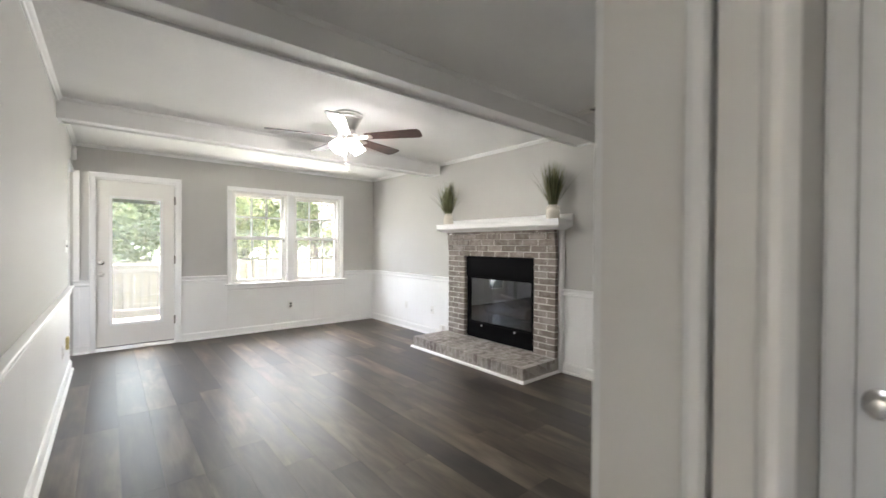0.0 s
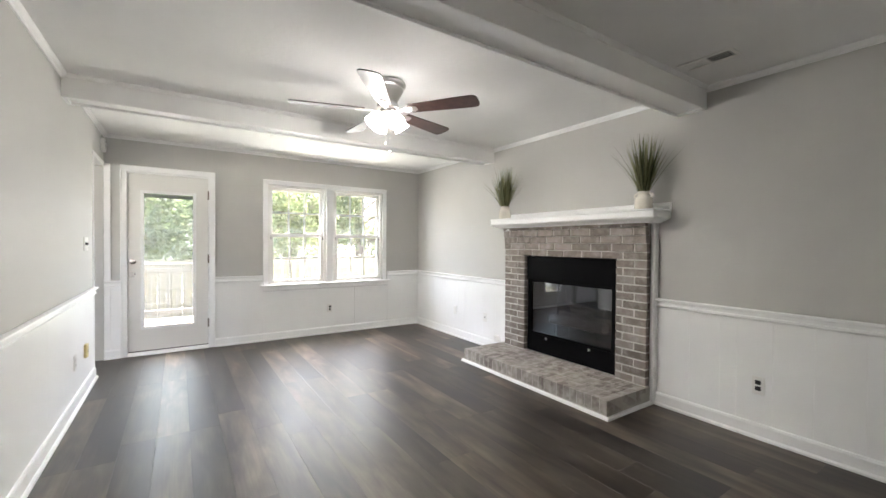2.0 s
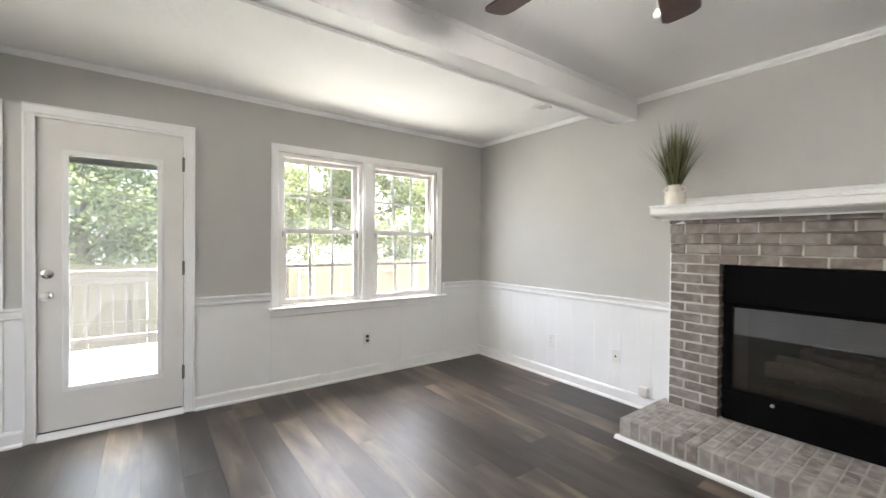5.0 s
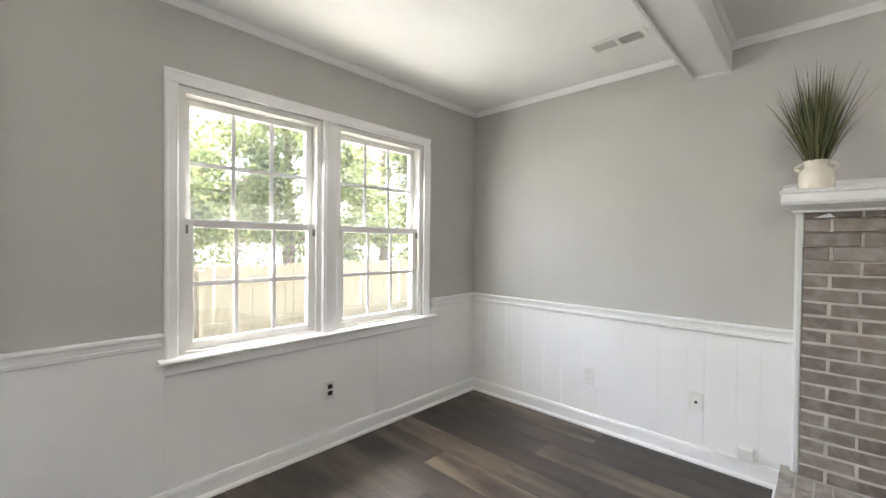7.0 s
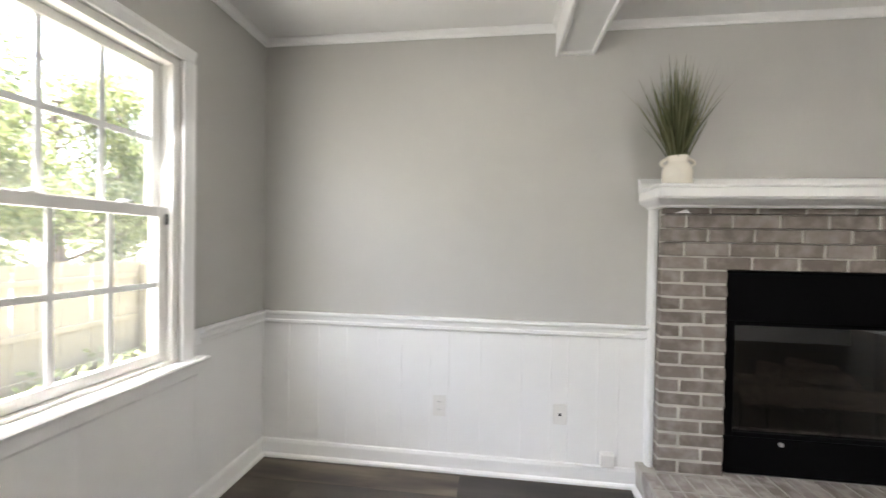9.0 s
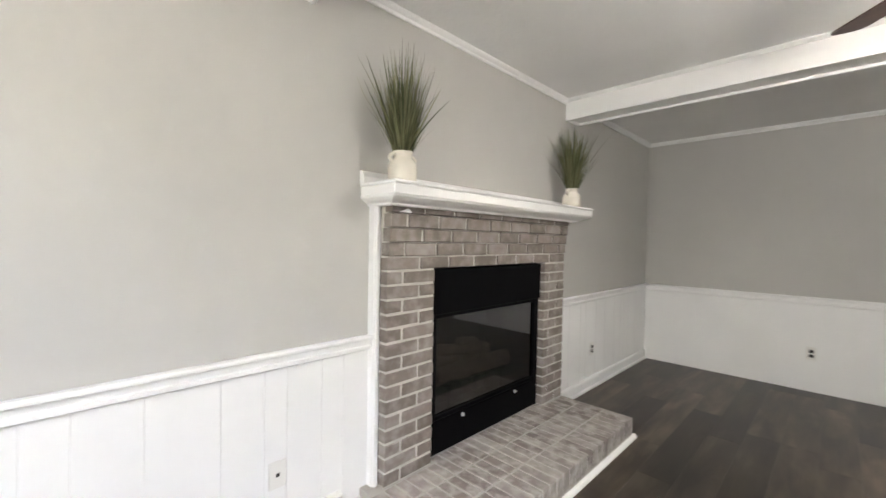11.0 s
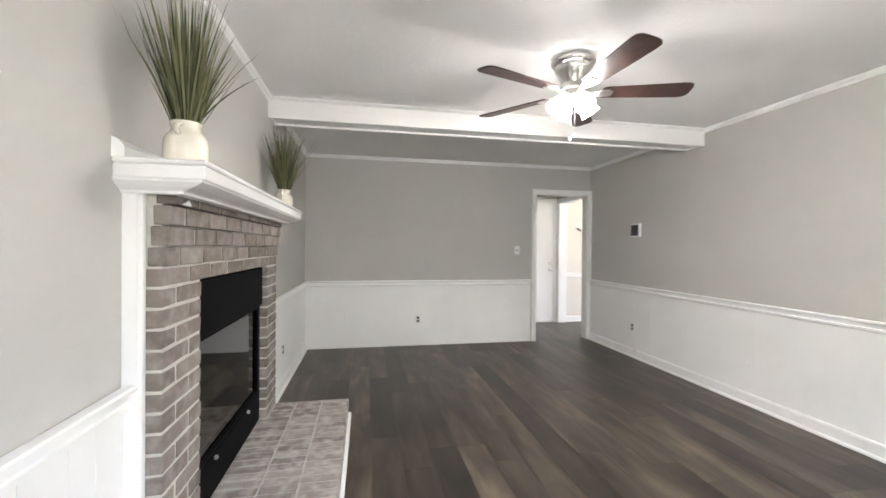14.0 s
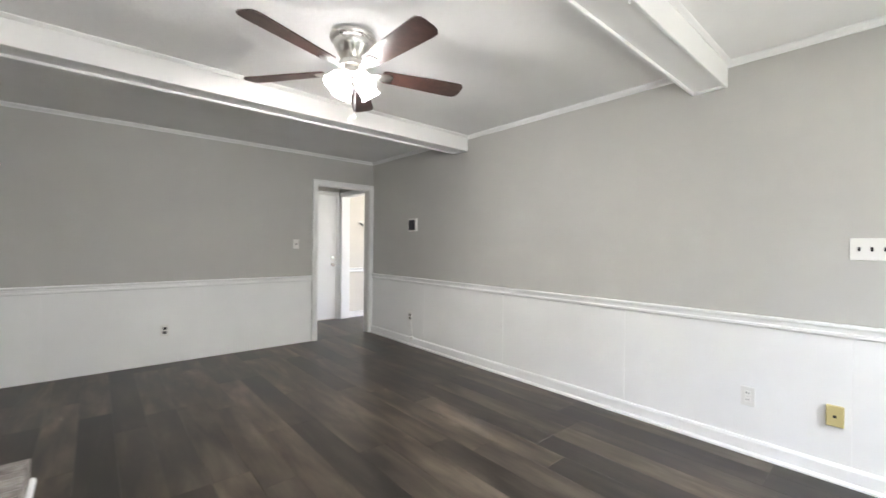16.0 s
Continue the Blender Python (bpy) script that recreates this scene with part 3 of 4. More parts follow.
tagged(part("side_door", bm, M_WHITE), "plain white flush panel door past the side opening", "door", "", "structure")
# unseen side room, added to hold the lamp that brightens the side opening
side_walls = wall_mesh("x", -2.4, -2.5, 3.4, YN, -0.1, ZC, [(3.75, 4.85, 0.9, 2.0)])
box(side_walls, -2.4, XW - 0.121, 3.3, 3.4, -0.1, ZC)
tagged(part("wall_side_room", side_walls, M_WHITE), "white walls of an added unseen side room, with a lamp opening", "wall", "", "structure")


# ---------------------------------------------------------------- hall
HB = -1.25                                   # back wall of the hall
HX = 1.75                                    # east end of the hall
tagged(part("wall_hall_back", wall_mesh("y", HB, HB - 0.12, -3.2, HX + 0.12, -0.1, ZC, []), M_BEIGE), "cream painted wall with a white chair rail", "wall", "", "structure")
tagged(part("wall_hall_east", wall_mesh("x", HX, HX + 0.12, HB, YS - 0.11, -0.1, ZC, []), M_WALL), "greige painted hall end wall", "wall", "", "structure")
tagged(part("wall_hall_west", wall_mesh("x", -0.070, -0.215, HB, YS - 0.11, -0.1, ZC, [(-1.19, -0.24, -0.1, 2.04)]), M_WALL), "greige painted hall wall with a cased opening", "wall", "", "structure")
# unseen walls that close the cream room, with holes added for lamps
far = wall_mesh("x", -3.1, -3.2, HB, 1.6, -0.1, ZC, [(-0.7, 0.9, 0.85, 2.0)])
tagged(part("wall_dining_west", far, M_BEIGE), "unseen cream painted wall with an opening added for a lamp", "wall", "", "structure")
tagged(part("wall_dining_north", wall_mesh("y", 1.5, 1.6, -3.1, XW - 0.15, -0.1, ZC, [(-1.9, -0.6, 0.85, 2.0)]), M_BEIGE), "unseen cream painted wall with an opening added for a lamp", "wall", "", "structure")
op = thing("doorway_hall", (-0.14, -0.675, 0.0), "white cased opening between hall and cream room", "doorway", "", "structure")
casing(op, ((1, 0, 0), "x", -0.070), -1.19, -0.24, 2.04, 0.0, 1.0)
bm = box(B(), -0.217, -0.068, -1.19, -1.175, 0.0, 2.04)
box(bm, -0.217, -0.068, -0.255, -0.24, 0.0, 2.04)
box(bm, -0.217, -0.068, -1.175, -0.255, 2.025, 2.04)
part("door_jamb", bm, M_WHITE, op)
for nm, prof, z in (("chair_rail", RAILP, RAIL), ("baseboard", BASEP, 0.0)):
    bm = B()
    prism(bm, prof, (-3.1, HB, z), (0, 1, 0), (0, 0, 1), (2.95, 0, 0))
    tagged(part(nm, bm, M_WHITE), "white painted trim in the cream room", "trim", "", "structure")


def hall_door(name, axis, face, inward, a, b, knob_at, locked=True):
    d = thing(name, (a, face, 0) if axis == "y" else (face, a, 0), "closed white flush door with nickel knob and deadbolt", "door", "", "structure")
    casing(d, (inward, axis, face), a, b, 2.05)
    bm = B()
    f = inward[0] + inward[1]
    lo, hi = sorted((face, face + 0.006 * f))
    box(bm, *((a + 0.004, b - 0.004, lo, hi) if axis == "y" else (lo, hi, a + 0.004, b - 0.004)), 0.012, 2.045, 0.0015)
    lf = part("leaf", bm, M_WHITE, d)
    for nm, z, prof in (("door_knob", 0.905, [(0.031, 0), (0.031, 0.008), (0.012, 0.012), (0.012, 0.030), (0.026, 0.042), (0.028, 0.055), (0.020, 0.066), (0.004, 0.068)]), ("deadbolt", 1.02, [(0.030, 0), (0.028, 0.012), (0.004, 0.016)])):
        if nm == "deadbolt" and not locked:
            continue
        prof = [(r, h * f) for r, h in prof]
        c = (knob_at, face + 0.006 * f, z) if axis == "y" else (face + 0.006 * f, knob_at, z)
        part(nm, lathe(B(), prof, c, 18, axis), M_NICKEL, lf, "brushed nickel", True)
    return d


hall_door("door_3", "y", HB, (0, 1, 0), -0.008, 0.80, 0.060)
hall_door("door_4", "x", HX, (-1, 0, 0), -0.93, -0.170, -0.214, False)
hook = thing("coat_hook", (-0.46, HB, 1.585), "dark metal hook on a small white plate", "hook")
part("backplate", box(B(), -0.50, -0.42, HB, HB + 0.010, 1.585, 1.65, 0.003), M_PLATE, hook, "white plate")
part("peg", tube(B(), [(-0.50, HB + 0.012, 1.575), (-0.46, HB + 0.035, 1.590), (-0.43, HB + 0.050, 1.615), (-0.415, HB + 0.052, 1.612)], [0.016, 0.013, 0.012, 0.010], 8), M_HOLE, hook)

# fill lamp added in the cream room's unseen north opening, to brighten the hall
wl = bpy.data.lights.new("cream_room_fill", "AREA")
wl.shape, wl.size, wl.size_y, wl.energy, wl.color = "RECTANGLE", 1.2, 1.1, 0.20, (1.0, 0.95, 0.88)
new("cream_room_fill", wl).matrix_world = look((-1.25, 1.53, 1.43), (-0.5, -1.2, 1.0))
# two more added fill lamps, for the hall jamb and the side opening
for nm, w, h, watts, eye, target in (("hall_side_fill", 1.5, 1.1, 2.3, (-3.13, 0.1, 1.43), (0, -0.3, 1.1)), ("side_room_fill", 1.0, 1.0, 1.0, (-2.43, 4.3, 1.45), (-0.4, 5.5, 1.1))):
    al = bpy.data.lights.new(nm, "AREA")
    al.shape, al.size, al.size_y, al.energy, al.color = "RECTANGLE", w, h, watts, (1.0, 0.95, 0.88)
    new(nm, al).matrix_world = look(eye, target)


# ---------------------------------------------------------------- fireplace
fp = thing("fireplace", (XE, (CH0 + CH1) / 2, 0.0), "whitewashed brick fireplace with a black insert and raised hearth", "fireplace")
BX = 3.785                                   # face of the brickwork
COURSE, JOINT = 0.0667, 0.011
Z0 = 0.135
for a, b, z in ((CH0 + 0.004, FB[0] - 0.004, Z0), (FB[1] + 0.004, CH1 - 0.004, Z0), (FB[0] - 0.004, FB[1] + 0.004, FB[3] + 0.006)):
    part("mortar_bed", box(B(), BX + 0.0035, XE - 0.001, a, b, z, 1.44), M_MORTAR, fp)
hb = box(B(), 3.2755, XE, 2.0605, 3.7765, 0.018, 0.1325)
part("hearth_bed", hb, M_HMORTAR, fp)
MESH = {}
rb = random.Random(4)


def brick(name, w, d, h, at, mat, parent, jit=0.0018):
    """A worn brick of size w (x), d (y), h (z), centred at at; alike bricks share a mesh."""
    v = rb.randrange(3)
    key = (round(w, 3), round(d, 3), round(h, 3), mat.name, v)
    if key not in MESH:
        bm = box(B(), -w / 2, w / 2, -d / 2, d / 2, -h / 2, h / 2, 0.0035)
        for q in bm.verts:
            q.co += Vector((rb.uniform(-jit, jit), rb.uniform(-jit, jit), rb.uniform(-jit, jit)))
        me = bpy.data.meshes.new(name)
        bm.to_mesh(me)
        bm.free()
        me.materials.append(mat)
        MESH[key] = me
    ob = new(name, MESH[key])
    ob.parent = parent
    ob.location = Vector(at) - ORIGIN[parent] + Vector((rb.uniform(-0.0015, 0.0015), 0, 0))
    ob.rotation_euler = (rb.uniform(-0.006, 0.006), 0, 0)


def course(a, b, z, first, out=0.0, depth=0.055, bed=JOINT):
    """A row of stretchers from a to b, its first brick cut to the length first."""
    y, n = a, first
    while y < b - 0.02:
        e = min(y + n, b)
        if b - e < 0.035:
            e = b
        lo = y if y in (CH0, FB[1]) else y + JOINT / 2          # ends of the pillars stand flush
        hi = e if e in (CH1, FB[0]) else e - JOINT / 2
        brick("brick", depth, hi - lo, COURSE - bed, (BX - out + depth / 2, (lo + hi) / 2, z + COURSE / 2), M_BRICK, fp)
        y, n = e, 0.205


for i in range(20):
    z = Z0 + i * COURSE
    if z + COURSE > FB[3] + 0.02:
        k = i - 15
        out = max(0, k) * 0.009
        if out:
            part("mortar_bed", box(B(), BX - out + 0.0045, BX + 0.02, CH0 + 0.004, CH1 - 0.004, z + 0.004, min(z + COURSE - 0.004, 1.44)), M_MORTAR, fp)
        course(CH0, CH1, z, 0.205 if i % 2 else 0.1025, out, 0.055, 0.004 if out else JOINT)
    else:
        course(CH0, FB[0], z, 0.205 if i % 2 else 0.1025)
        course(FB[1], CH1, z, 0.1025 if i % 2 else 0.205)
        for y, s in ((FB[0] - 0.0, -1), (FB[1], 1)):
            brick("brick", 0.050, 0.05, COURSE - JOINT, (BX + 0.085, y + s * 0.028, z + COURSE / 2), M_BRICK, fp)
# hearth: bricks on edge, three rows deep, their ends showing at the front
ny = 26
y0, y1 = 2.057, 3.780
for j in range(ny):
    y = y0 + (y1 - y0) * (j + 0.5) / ny
    d = (y1 - y0) / ny - 0.008
    for a, b in ((3.272, 3.452), (3.462, 3.632), (3.642, 3.778)):
        if a > 3.64 and FB[0] - 0.01 < y < FB[1] + 0.01:
            b = 3.83
        brick("brick", b - a, d, 0.102, ((a + b) / 2, y, 0.0845), M_HEARTH, fp)
bm = B()
QR = [(0, 0), (0.022, 0), (0.021, 0.010), (0.014, 0.020), (0, 0.024)]
prism(bm, QR, (3.272, y0 - 0.022, 0), (-1, 0, 0), (0, 0, 1), (0, y1 - y0 + 0.044, 0))
prism(bm, QR, (3.272, y0, 0), (0, -1, 0), (0, 0, 1), (XE - 3.272, 0, 0))
prism(bm, QR, (3.272, y1, 0), (0, 1, 0), (0, 0, 1), (XE - 3.272, 0, 0))
part("hearth_trim", bm, M_WHITE, fp, "white quarter-round trim")
for y, z in ((CH0, TR0), (CH1, TR1)):
    k = 1 if z > y else -1
    bm = box(B(), BX + 0.046, XE, *sorted((y + k * 0.001, z)), 0.0, 1.436, 0.004)
    box(bm, BX + 0.057, XE, *sorted((z + k * 0.0002, z + k * 0.006)), 0.0, 1.436, 0.002)
    part("side_trim", bm, M_WHITE, fp, "white painted side trim")

# mantel shelf with a stepped moulding and a back board
MY0, MY1 = 1.935, 3.790
mantel = thing("mantel_shelf", (XE, (MY0 + MY1) / 2, 1.42), "white painted mantel shelf with stepped moulding above the fireplace", "mantel")
bm = box(B(), 3.634, XE, MY0 + 0.004, MY1 - 0.004, 1.472, 1.516, 0.004)
box(bm, 3.628, XE, MY0, MY1, 1.5162, 1.533, 0.005)
part("shelf", bm, M_WHITE, mantel)
bm = B()
rings = []                               # sloping cove between the fascia and the brick, mitred at both ends
for z, d in ((1.4722, 0.006), (1.466, 0.010), (1.462, 0.018), (1.452, 0.040), (1.444, 0.066), (1.440, 0.074), (1.432, 0.078)):
    x, a, b = 3.634 + d, MY0 + d, MY1 - d * 0.58
    rings.append([bm.verts.new(p) for p in ((XE, a, z), (x, a, z), (x, b, z), (XE, b, z))])
for r, s in zip(rings, rings[1:]):
    for k in range(4):
        bm.faces.new((r[k], r[(k + 1) % 4], s[(k + 1) % 4], s[k]))
bm.faces.new(rings[0])
bm.faces.new(rings[-1][::-1])
bmesh.ops.recalc_face_normals(bm, faces=bm.faces)
part("bed_moulding", bm, M_WHITE, mantel)
bm = B()
prism(bm, [(0, 0), (0.035, 0), (0.035, 0.030), (0.018, 0.052), (0, 0.060)], (XE, MY0 + 0.0, 1.533), (-1, 0, 0), (0, 0, 1), (0, MY1 - MY0, 0))
part("back_board", bm, M_WHITE, mantel)

# insert: black face, hood, smoked glass, lower panel, log set
ins = thing("fireplace_insert", (XE, (FB[0] + FB[1]) / 2, FB[2]), "black metal fireplace insert with smoked glass doors", "fireplace insert")
a, b = FB[0] + 0.006, FB[1] - 0.006
IX = 3.845
shell = box(B(), IX, 4.30, a, a + 0.006, FB[2] + 0.002, FB[3] + 0.006)
box(shell, IX, 4.30, b - 0.006, b, FB[2] + 0.002, FB[3] + 0.006)
box(shell, 4.29, 4.30, a + 0.006, b - 0.006, FB[2] + 0.002, FB[3] + 0.006)
box(shell, IX, 4.29, a + 0.006, b - 0.006, FB[3] - 0.004, FB[3] + 0.006)
box(shell, IX, 4.29, a + 0.006, b - 0.006, FB[2] - 0.002, FB[2] + 0.006)
part("firebox", shell, M_SOOT, ins)
part("hood", box(B(), IX - 0.035, IX + 0.02, a + 0.006, b - 0.006, 0.890, FB[3] - 0.004, 0.004), M_BLACK, ins)
part("lower_panel", box(B(), IX - 0.020, IX + 0.02, a + 0.006, b - 0.006, FB[2] + 0.006, 0.322, 0.004), M_BLACK, ins)
bm = box(B(), IX - 0.02, IX + 0.015, a + 0.006, a + 0.056, 0.323, 0.889, 0.003)
box(bm, IX - 0.02, IX + 0.015, b - 0.056, b - 0.006, 0.323, 0.889, 0.003)
box(bm, IX - 0.02, IX + 0.015, a + 0.056, b - 0.056, 0.868, 0.889, 0.003)
box(bm, IX - 0.02, IX + 0.015, a + 0.056, b - 0.056, 0.323, 0.345, 0.003)
part("door_frame", bm, M_BLACK, ins)
part("glass_panel", box(B(), IX - 0.004, IX, a + 0.056, b - 0.056, 0.345, 0.868), M_FGLASS, ins)
for y in (3.13, 2.62):
    part("knob", lathe(B(), [(0.010, 0), (0.010, -0.010), (0.006, -0.014)], (IX - 0.020, y, 0.300), 12, "x"), M_NICKEL, ins, "small nickel knob")
logs = thing("gas_log_set", (4.05, 2.87, 0.39), "dark ceramic gas logs on a black grate inside the firebox", "gas logs")
grate = B()
for i in range(7):
    y = 2.60 + i * 0.09
    tube(grate, [(3.92, y, 0.43), (4.18, y, 0.43)], 0.007, 6)
for y in (2.62, 3.12):
    for x in (3.94, 4.16):
        tube(grate, [(x, y, 0.141), (x, y, 0.43)], 0.008, 6)
part("grate", grate, M_BLACK, logs)
for p, q, r in (((3.97, 2.55, 0.49), (3.99, 3.20, 0.48), 0.050), ((4.12, 2.58, 0.49), (4.10, 3.18, 0.50), 0.052), ((3.97, 2.72, 0.58), (4.14, 3.05, 0.585), 0.038), ((4.13, 2.68, 0.585), (3.99, 2.98, 0.655), 0.030)):
    p, q = Vector(p), Vector(q)
    pts = [p.lerp(q, k / 6) + Vector((rb.uniform(-0.008, 0.008), 0, rb.uniform(-0.006, 0.006))) for k in range(7)]
    part("log", tube(B(), pts, [r * (0.9 + 0.2 * rb.random()) for _ in pts], 10), M_LOG, logs, "", True)


# ---------------------------------------------------------------- planters on the mantel
def planter(x, y, seed):
    rnd = random.Random(seed)
    z = 1.5332
    t = thing("potted_grass", (x, y, z), "artificial grass in a cream ceramic crock on the mantel", "potted plant", "mantel planters")
    prof = [(0.052, 0), (0.062, 0.004), (0.065, 0.016), (0.066, 0.060), (0.064, 0.082), (0.057, 0.097), (0.047, 0.107), (0.043, 0.114), (0.043, 0.128), (0.047, 0.135), (0.047, 0.140), (0.043, 0.141), (0.039, 0.132), (0.038, 0.110)]
    crock = part("crock", lathe(B(), prof, (x, y, z), 32), M_VASE, t, "cream glazed ceramic crock", True)
    part("filling", lathe(B(), [(0.043, 0.105), (0.041, 0.116), (0.02, 0.120)], (x, y, z), 16), M_SOIL, t)
    for s in (-1, 1):
        pts = [(x, y + s * (0.045 + 0.030 * math.sin(math.pi * k / 8)), z + 0.130 - 0.042 * k / 8) for k in range(9)]
        part("handle", tube(B(), pts, 0.008, 8), M_VASE, crock, "", True)
    bm = B()
    for i in range(430):
        a = rnd.uniform(0, 2 * math.pi)
        lean = abs(rnd.gauss(0, 0.21))
        lean = min(lean, 0.48)
        if math.cos(a) > 0 and lean * math.cos(a) > 0.30:
            lean *= 0.5
        L = rnd.choice((rnd.uniform(0.18, 0.36), rnd.uniform(0.30, 0.52))) * (1 - 0.35 * lean)
        w = rnd.uniform(0.0016, 0.0040)
        r0 = rnd.uniform(0, 0.036)
        dx, dy = math.cos(a), math.sin(a)
        sxx, syy = -dy, dx
        curve = rnd.uniform(0.0, 0.75) * lean
        tw = rnd.uniform(-0.8, 0.8)
        sxx, syy = sxx * math.cos(tw) + dx * math.sin(tw), syy * math.cos(tw) + dy * math.sin(tw)
        last = None
        for k in range(6):
            u = k / 5
            out = r0 + L * u * math.sin(lean) + curve * L * u * u
            px, py, pz = x + dx * out, y + dy * out, z + 0.112 + L * u * math.cos(lean) - curve * L * 0.3 * u * u
            px = min(px, XE - 0.006)
            ww = w * (1 - u) ** 0.6 * (0.55 + 0.9 * min(1, u * 3)) + 0.0002
            cur = [bm.verts.new((px - sxx * ww, py - syy * ww, pz)), bm.verts.new((px + sxx * ww, py + syy * ww, pz))]
            if last:
                bm.faces.new((last[0], last[1], cur[1], cur[0]))
            last = cur
    part("grass", bm, M_GRASS, t, "green and grey-green artificial grass blades")


planter(3.735, 3.665, 3)
planter(3.735, 2.075, 8)


# ---------------------------------------------------------------- ceiling fan
fx, fy = FAN
fan = thing("ceiling_fan", (fx, fy, ZC), "brushed nickel ceiling fan with dark walnut blades and lit glass shades", "ceiling fan")
part("housing", lathe(B(), [(0.100, 0.0), (0.122, -0.008), (0.128, -0.020), (0.126, -0.034), (0.116, -0.044), (0.108, -0.047), (0.110, -0.056), (0.100, -0.080), (0.084, -0.108), (0.072, -0.128), (0.068, -0.150), (0.074, -0.156), (0.078, -0.168), (0.078, -0.184), (0.046, -0.194)], (fx, fy, ZC), 40), M_NICKEL, fan, "brushed nickel motor housing", True)
part("light_fitter", lathe(B(), [(0.050, -0.190), (0.062, -0.200), (0.062, -0.222), (0.045, -0.240), (0.020, -0.250)], (fx, fy, ZC), 32), M_NICKEL, fan, "", True)
BLADE_Z = ZC - 0.200
for k in range(5):
    ang = radians(19.0 + 72 * k)
    rot = Matrix.Translation((fx, fy, BLADE_Z)) @ Matrix.Rotation(ang, 4, "Z") @ Matrix.Rotation(radians(-11), 4, "X")
    bm = B()
    top = []
    for u, w in ((0.165, 0.044), (0.18, 0.052), (0.30, 0.057), (0.45, 0.065), (0.61, 0.071), (0.640, 0.067), (0.657, 0.050), (0.662, 0.026)):
        top.append((u, w))
    outline = top + [(u, -w) for u, w in reversed(top)]
    prism(bm, outline, (0, 0, -0.003), (1, 0, 0), (0, 1, 0), (0, 0, 0.006))
    bmesh.ops.transform(bm, matrix=rot, verts=bm.verts)
    bl = part("blade", bm, M_BLADE, fan, "dark walnut blade")
    bm = B()
    prism(bm, [(0.055, 0.012), (0.11, 0.010), (0.15, 0.030), (0.20, 0.034), (0.225, 0.020), (0.225, -0.020), (0.20, -0.034), (0.15, -0.030), (0.11, -0.010), (0.055, -0.012)], (0, 0, -0.0085), (1, 0, 0), (0, 1, 0), (0, 0, 0.005))
    bmesh.ops.transform(bm, matrix=rot, verts=bm.verts)
    part("blade_iron", bm, M_NICKEL, fan, "nickel blade bracket")
for k in range(4):
    ang = radians(5 + 90 * k)
    d = Vector((math.cos(ang), math.sin(ang), 0))
    base = Vector((fx, fy, ZC - 0.218)) + d * 0.050
    axis = (d * 0.62 + Vector((0, 0, -0.78))).normalized()
    rot = Matrix.Translation(base) @ axis.to_track_quat("Z", "Y").to_matrix().to_4x4()
    bm = lathe(B(), [(0.016, 0), (0.024, 0.004), (0.024, 0.022), (0.018, 0.028)], (0, 0, 0), 16)
    bmesh.ops.transform(bm, matrix=rot, verts=bm.verts)
    part("socket", bm, M_NICKEL, fan, "", True)
    bm = B()
    prof = [(0.022, 0.020), (0.030, 0.030), (0.043, 0.050), (0.049, 0.075), (0.051, 0.100), (0.058, 0.118), (0.055, 0.118), (0.046, 0.098), (0.040, 0.055), (0.022, 0.032)]
    lathe(bm, prof, (0, 0, 0), 24)
    bmesh.ops.transform(bm, matrix=rot, verts=bm.verts)
    sh = part("shade", bm, M_SHADE, fan, "lit frosted glass bell shade", True)
    lamp = bpy.data.lights.new("fan_bulb", "POINT")
    lamp.energy, lamp.shadow_soft_size, lamp.color = BULB_WATTS, 0.045, (1.0, 0.945, 0.86)
    new("fan_bulb", lamp).location = base + axis * 0.100
for dx, dy, L in ((0.030, 0.025, 0.235), (-0.028, -0.030, 0.195)):
    bm = B()
    for i in range(int(L / 0.006)):
        bmesh.ops.create_icosphere(bm, subdivisions=1, radius=0.0022, matrix=Matrix.Translation((fx + dx, fy + dy, ZC - 0.240 - 0.006 * i)))
    lathe(bm, [(0.003, 0.012), (0.007, 0.006), (0.009, -0.004), (0.006, -0.012)], (fx + dx, fy + dy, ZC - 0.245 - L), 12)
    part("pull_chain", bm, M_PLATE, fan, "beaded pull chain with a white bell end")


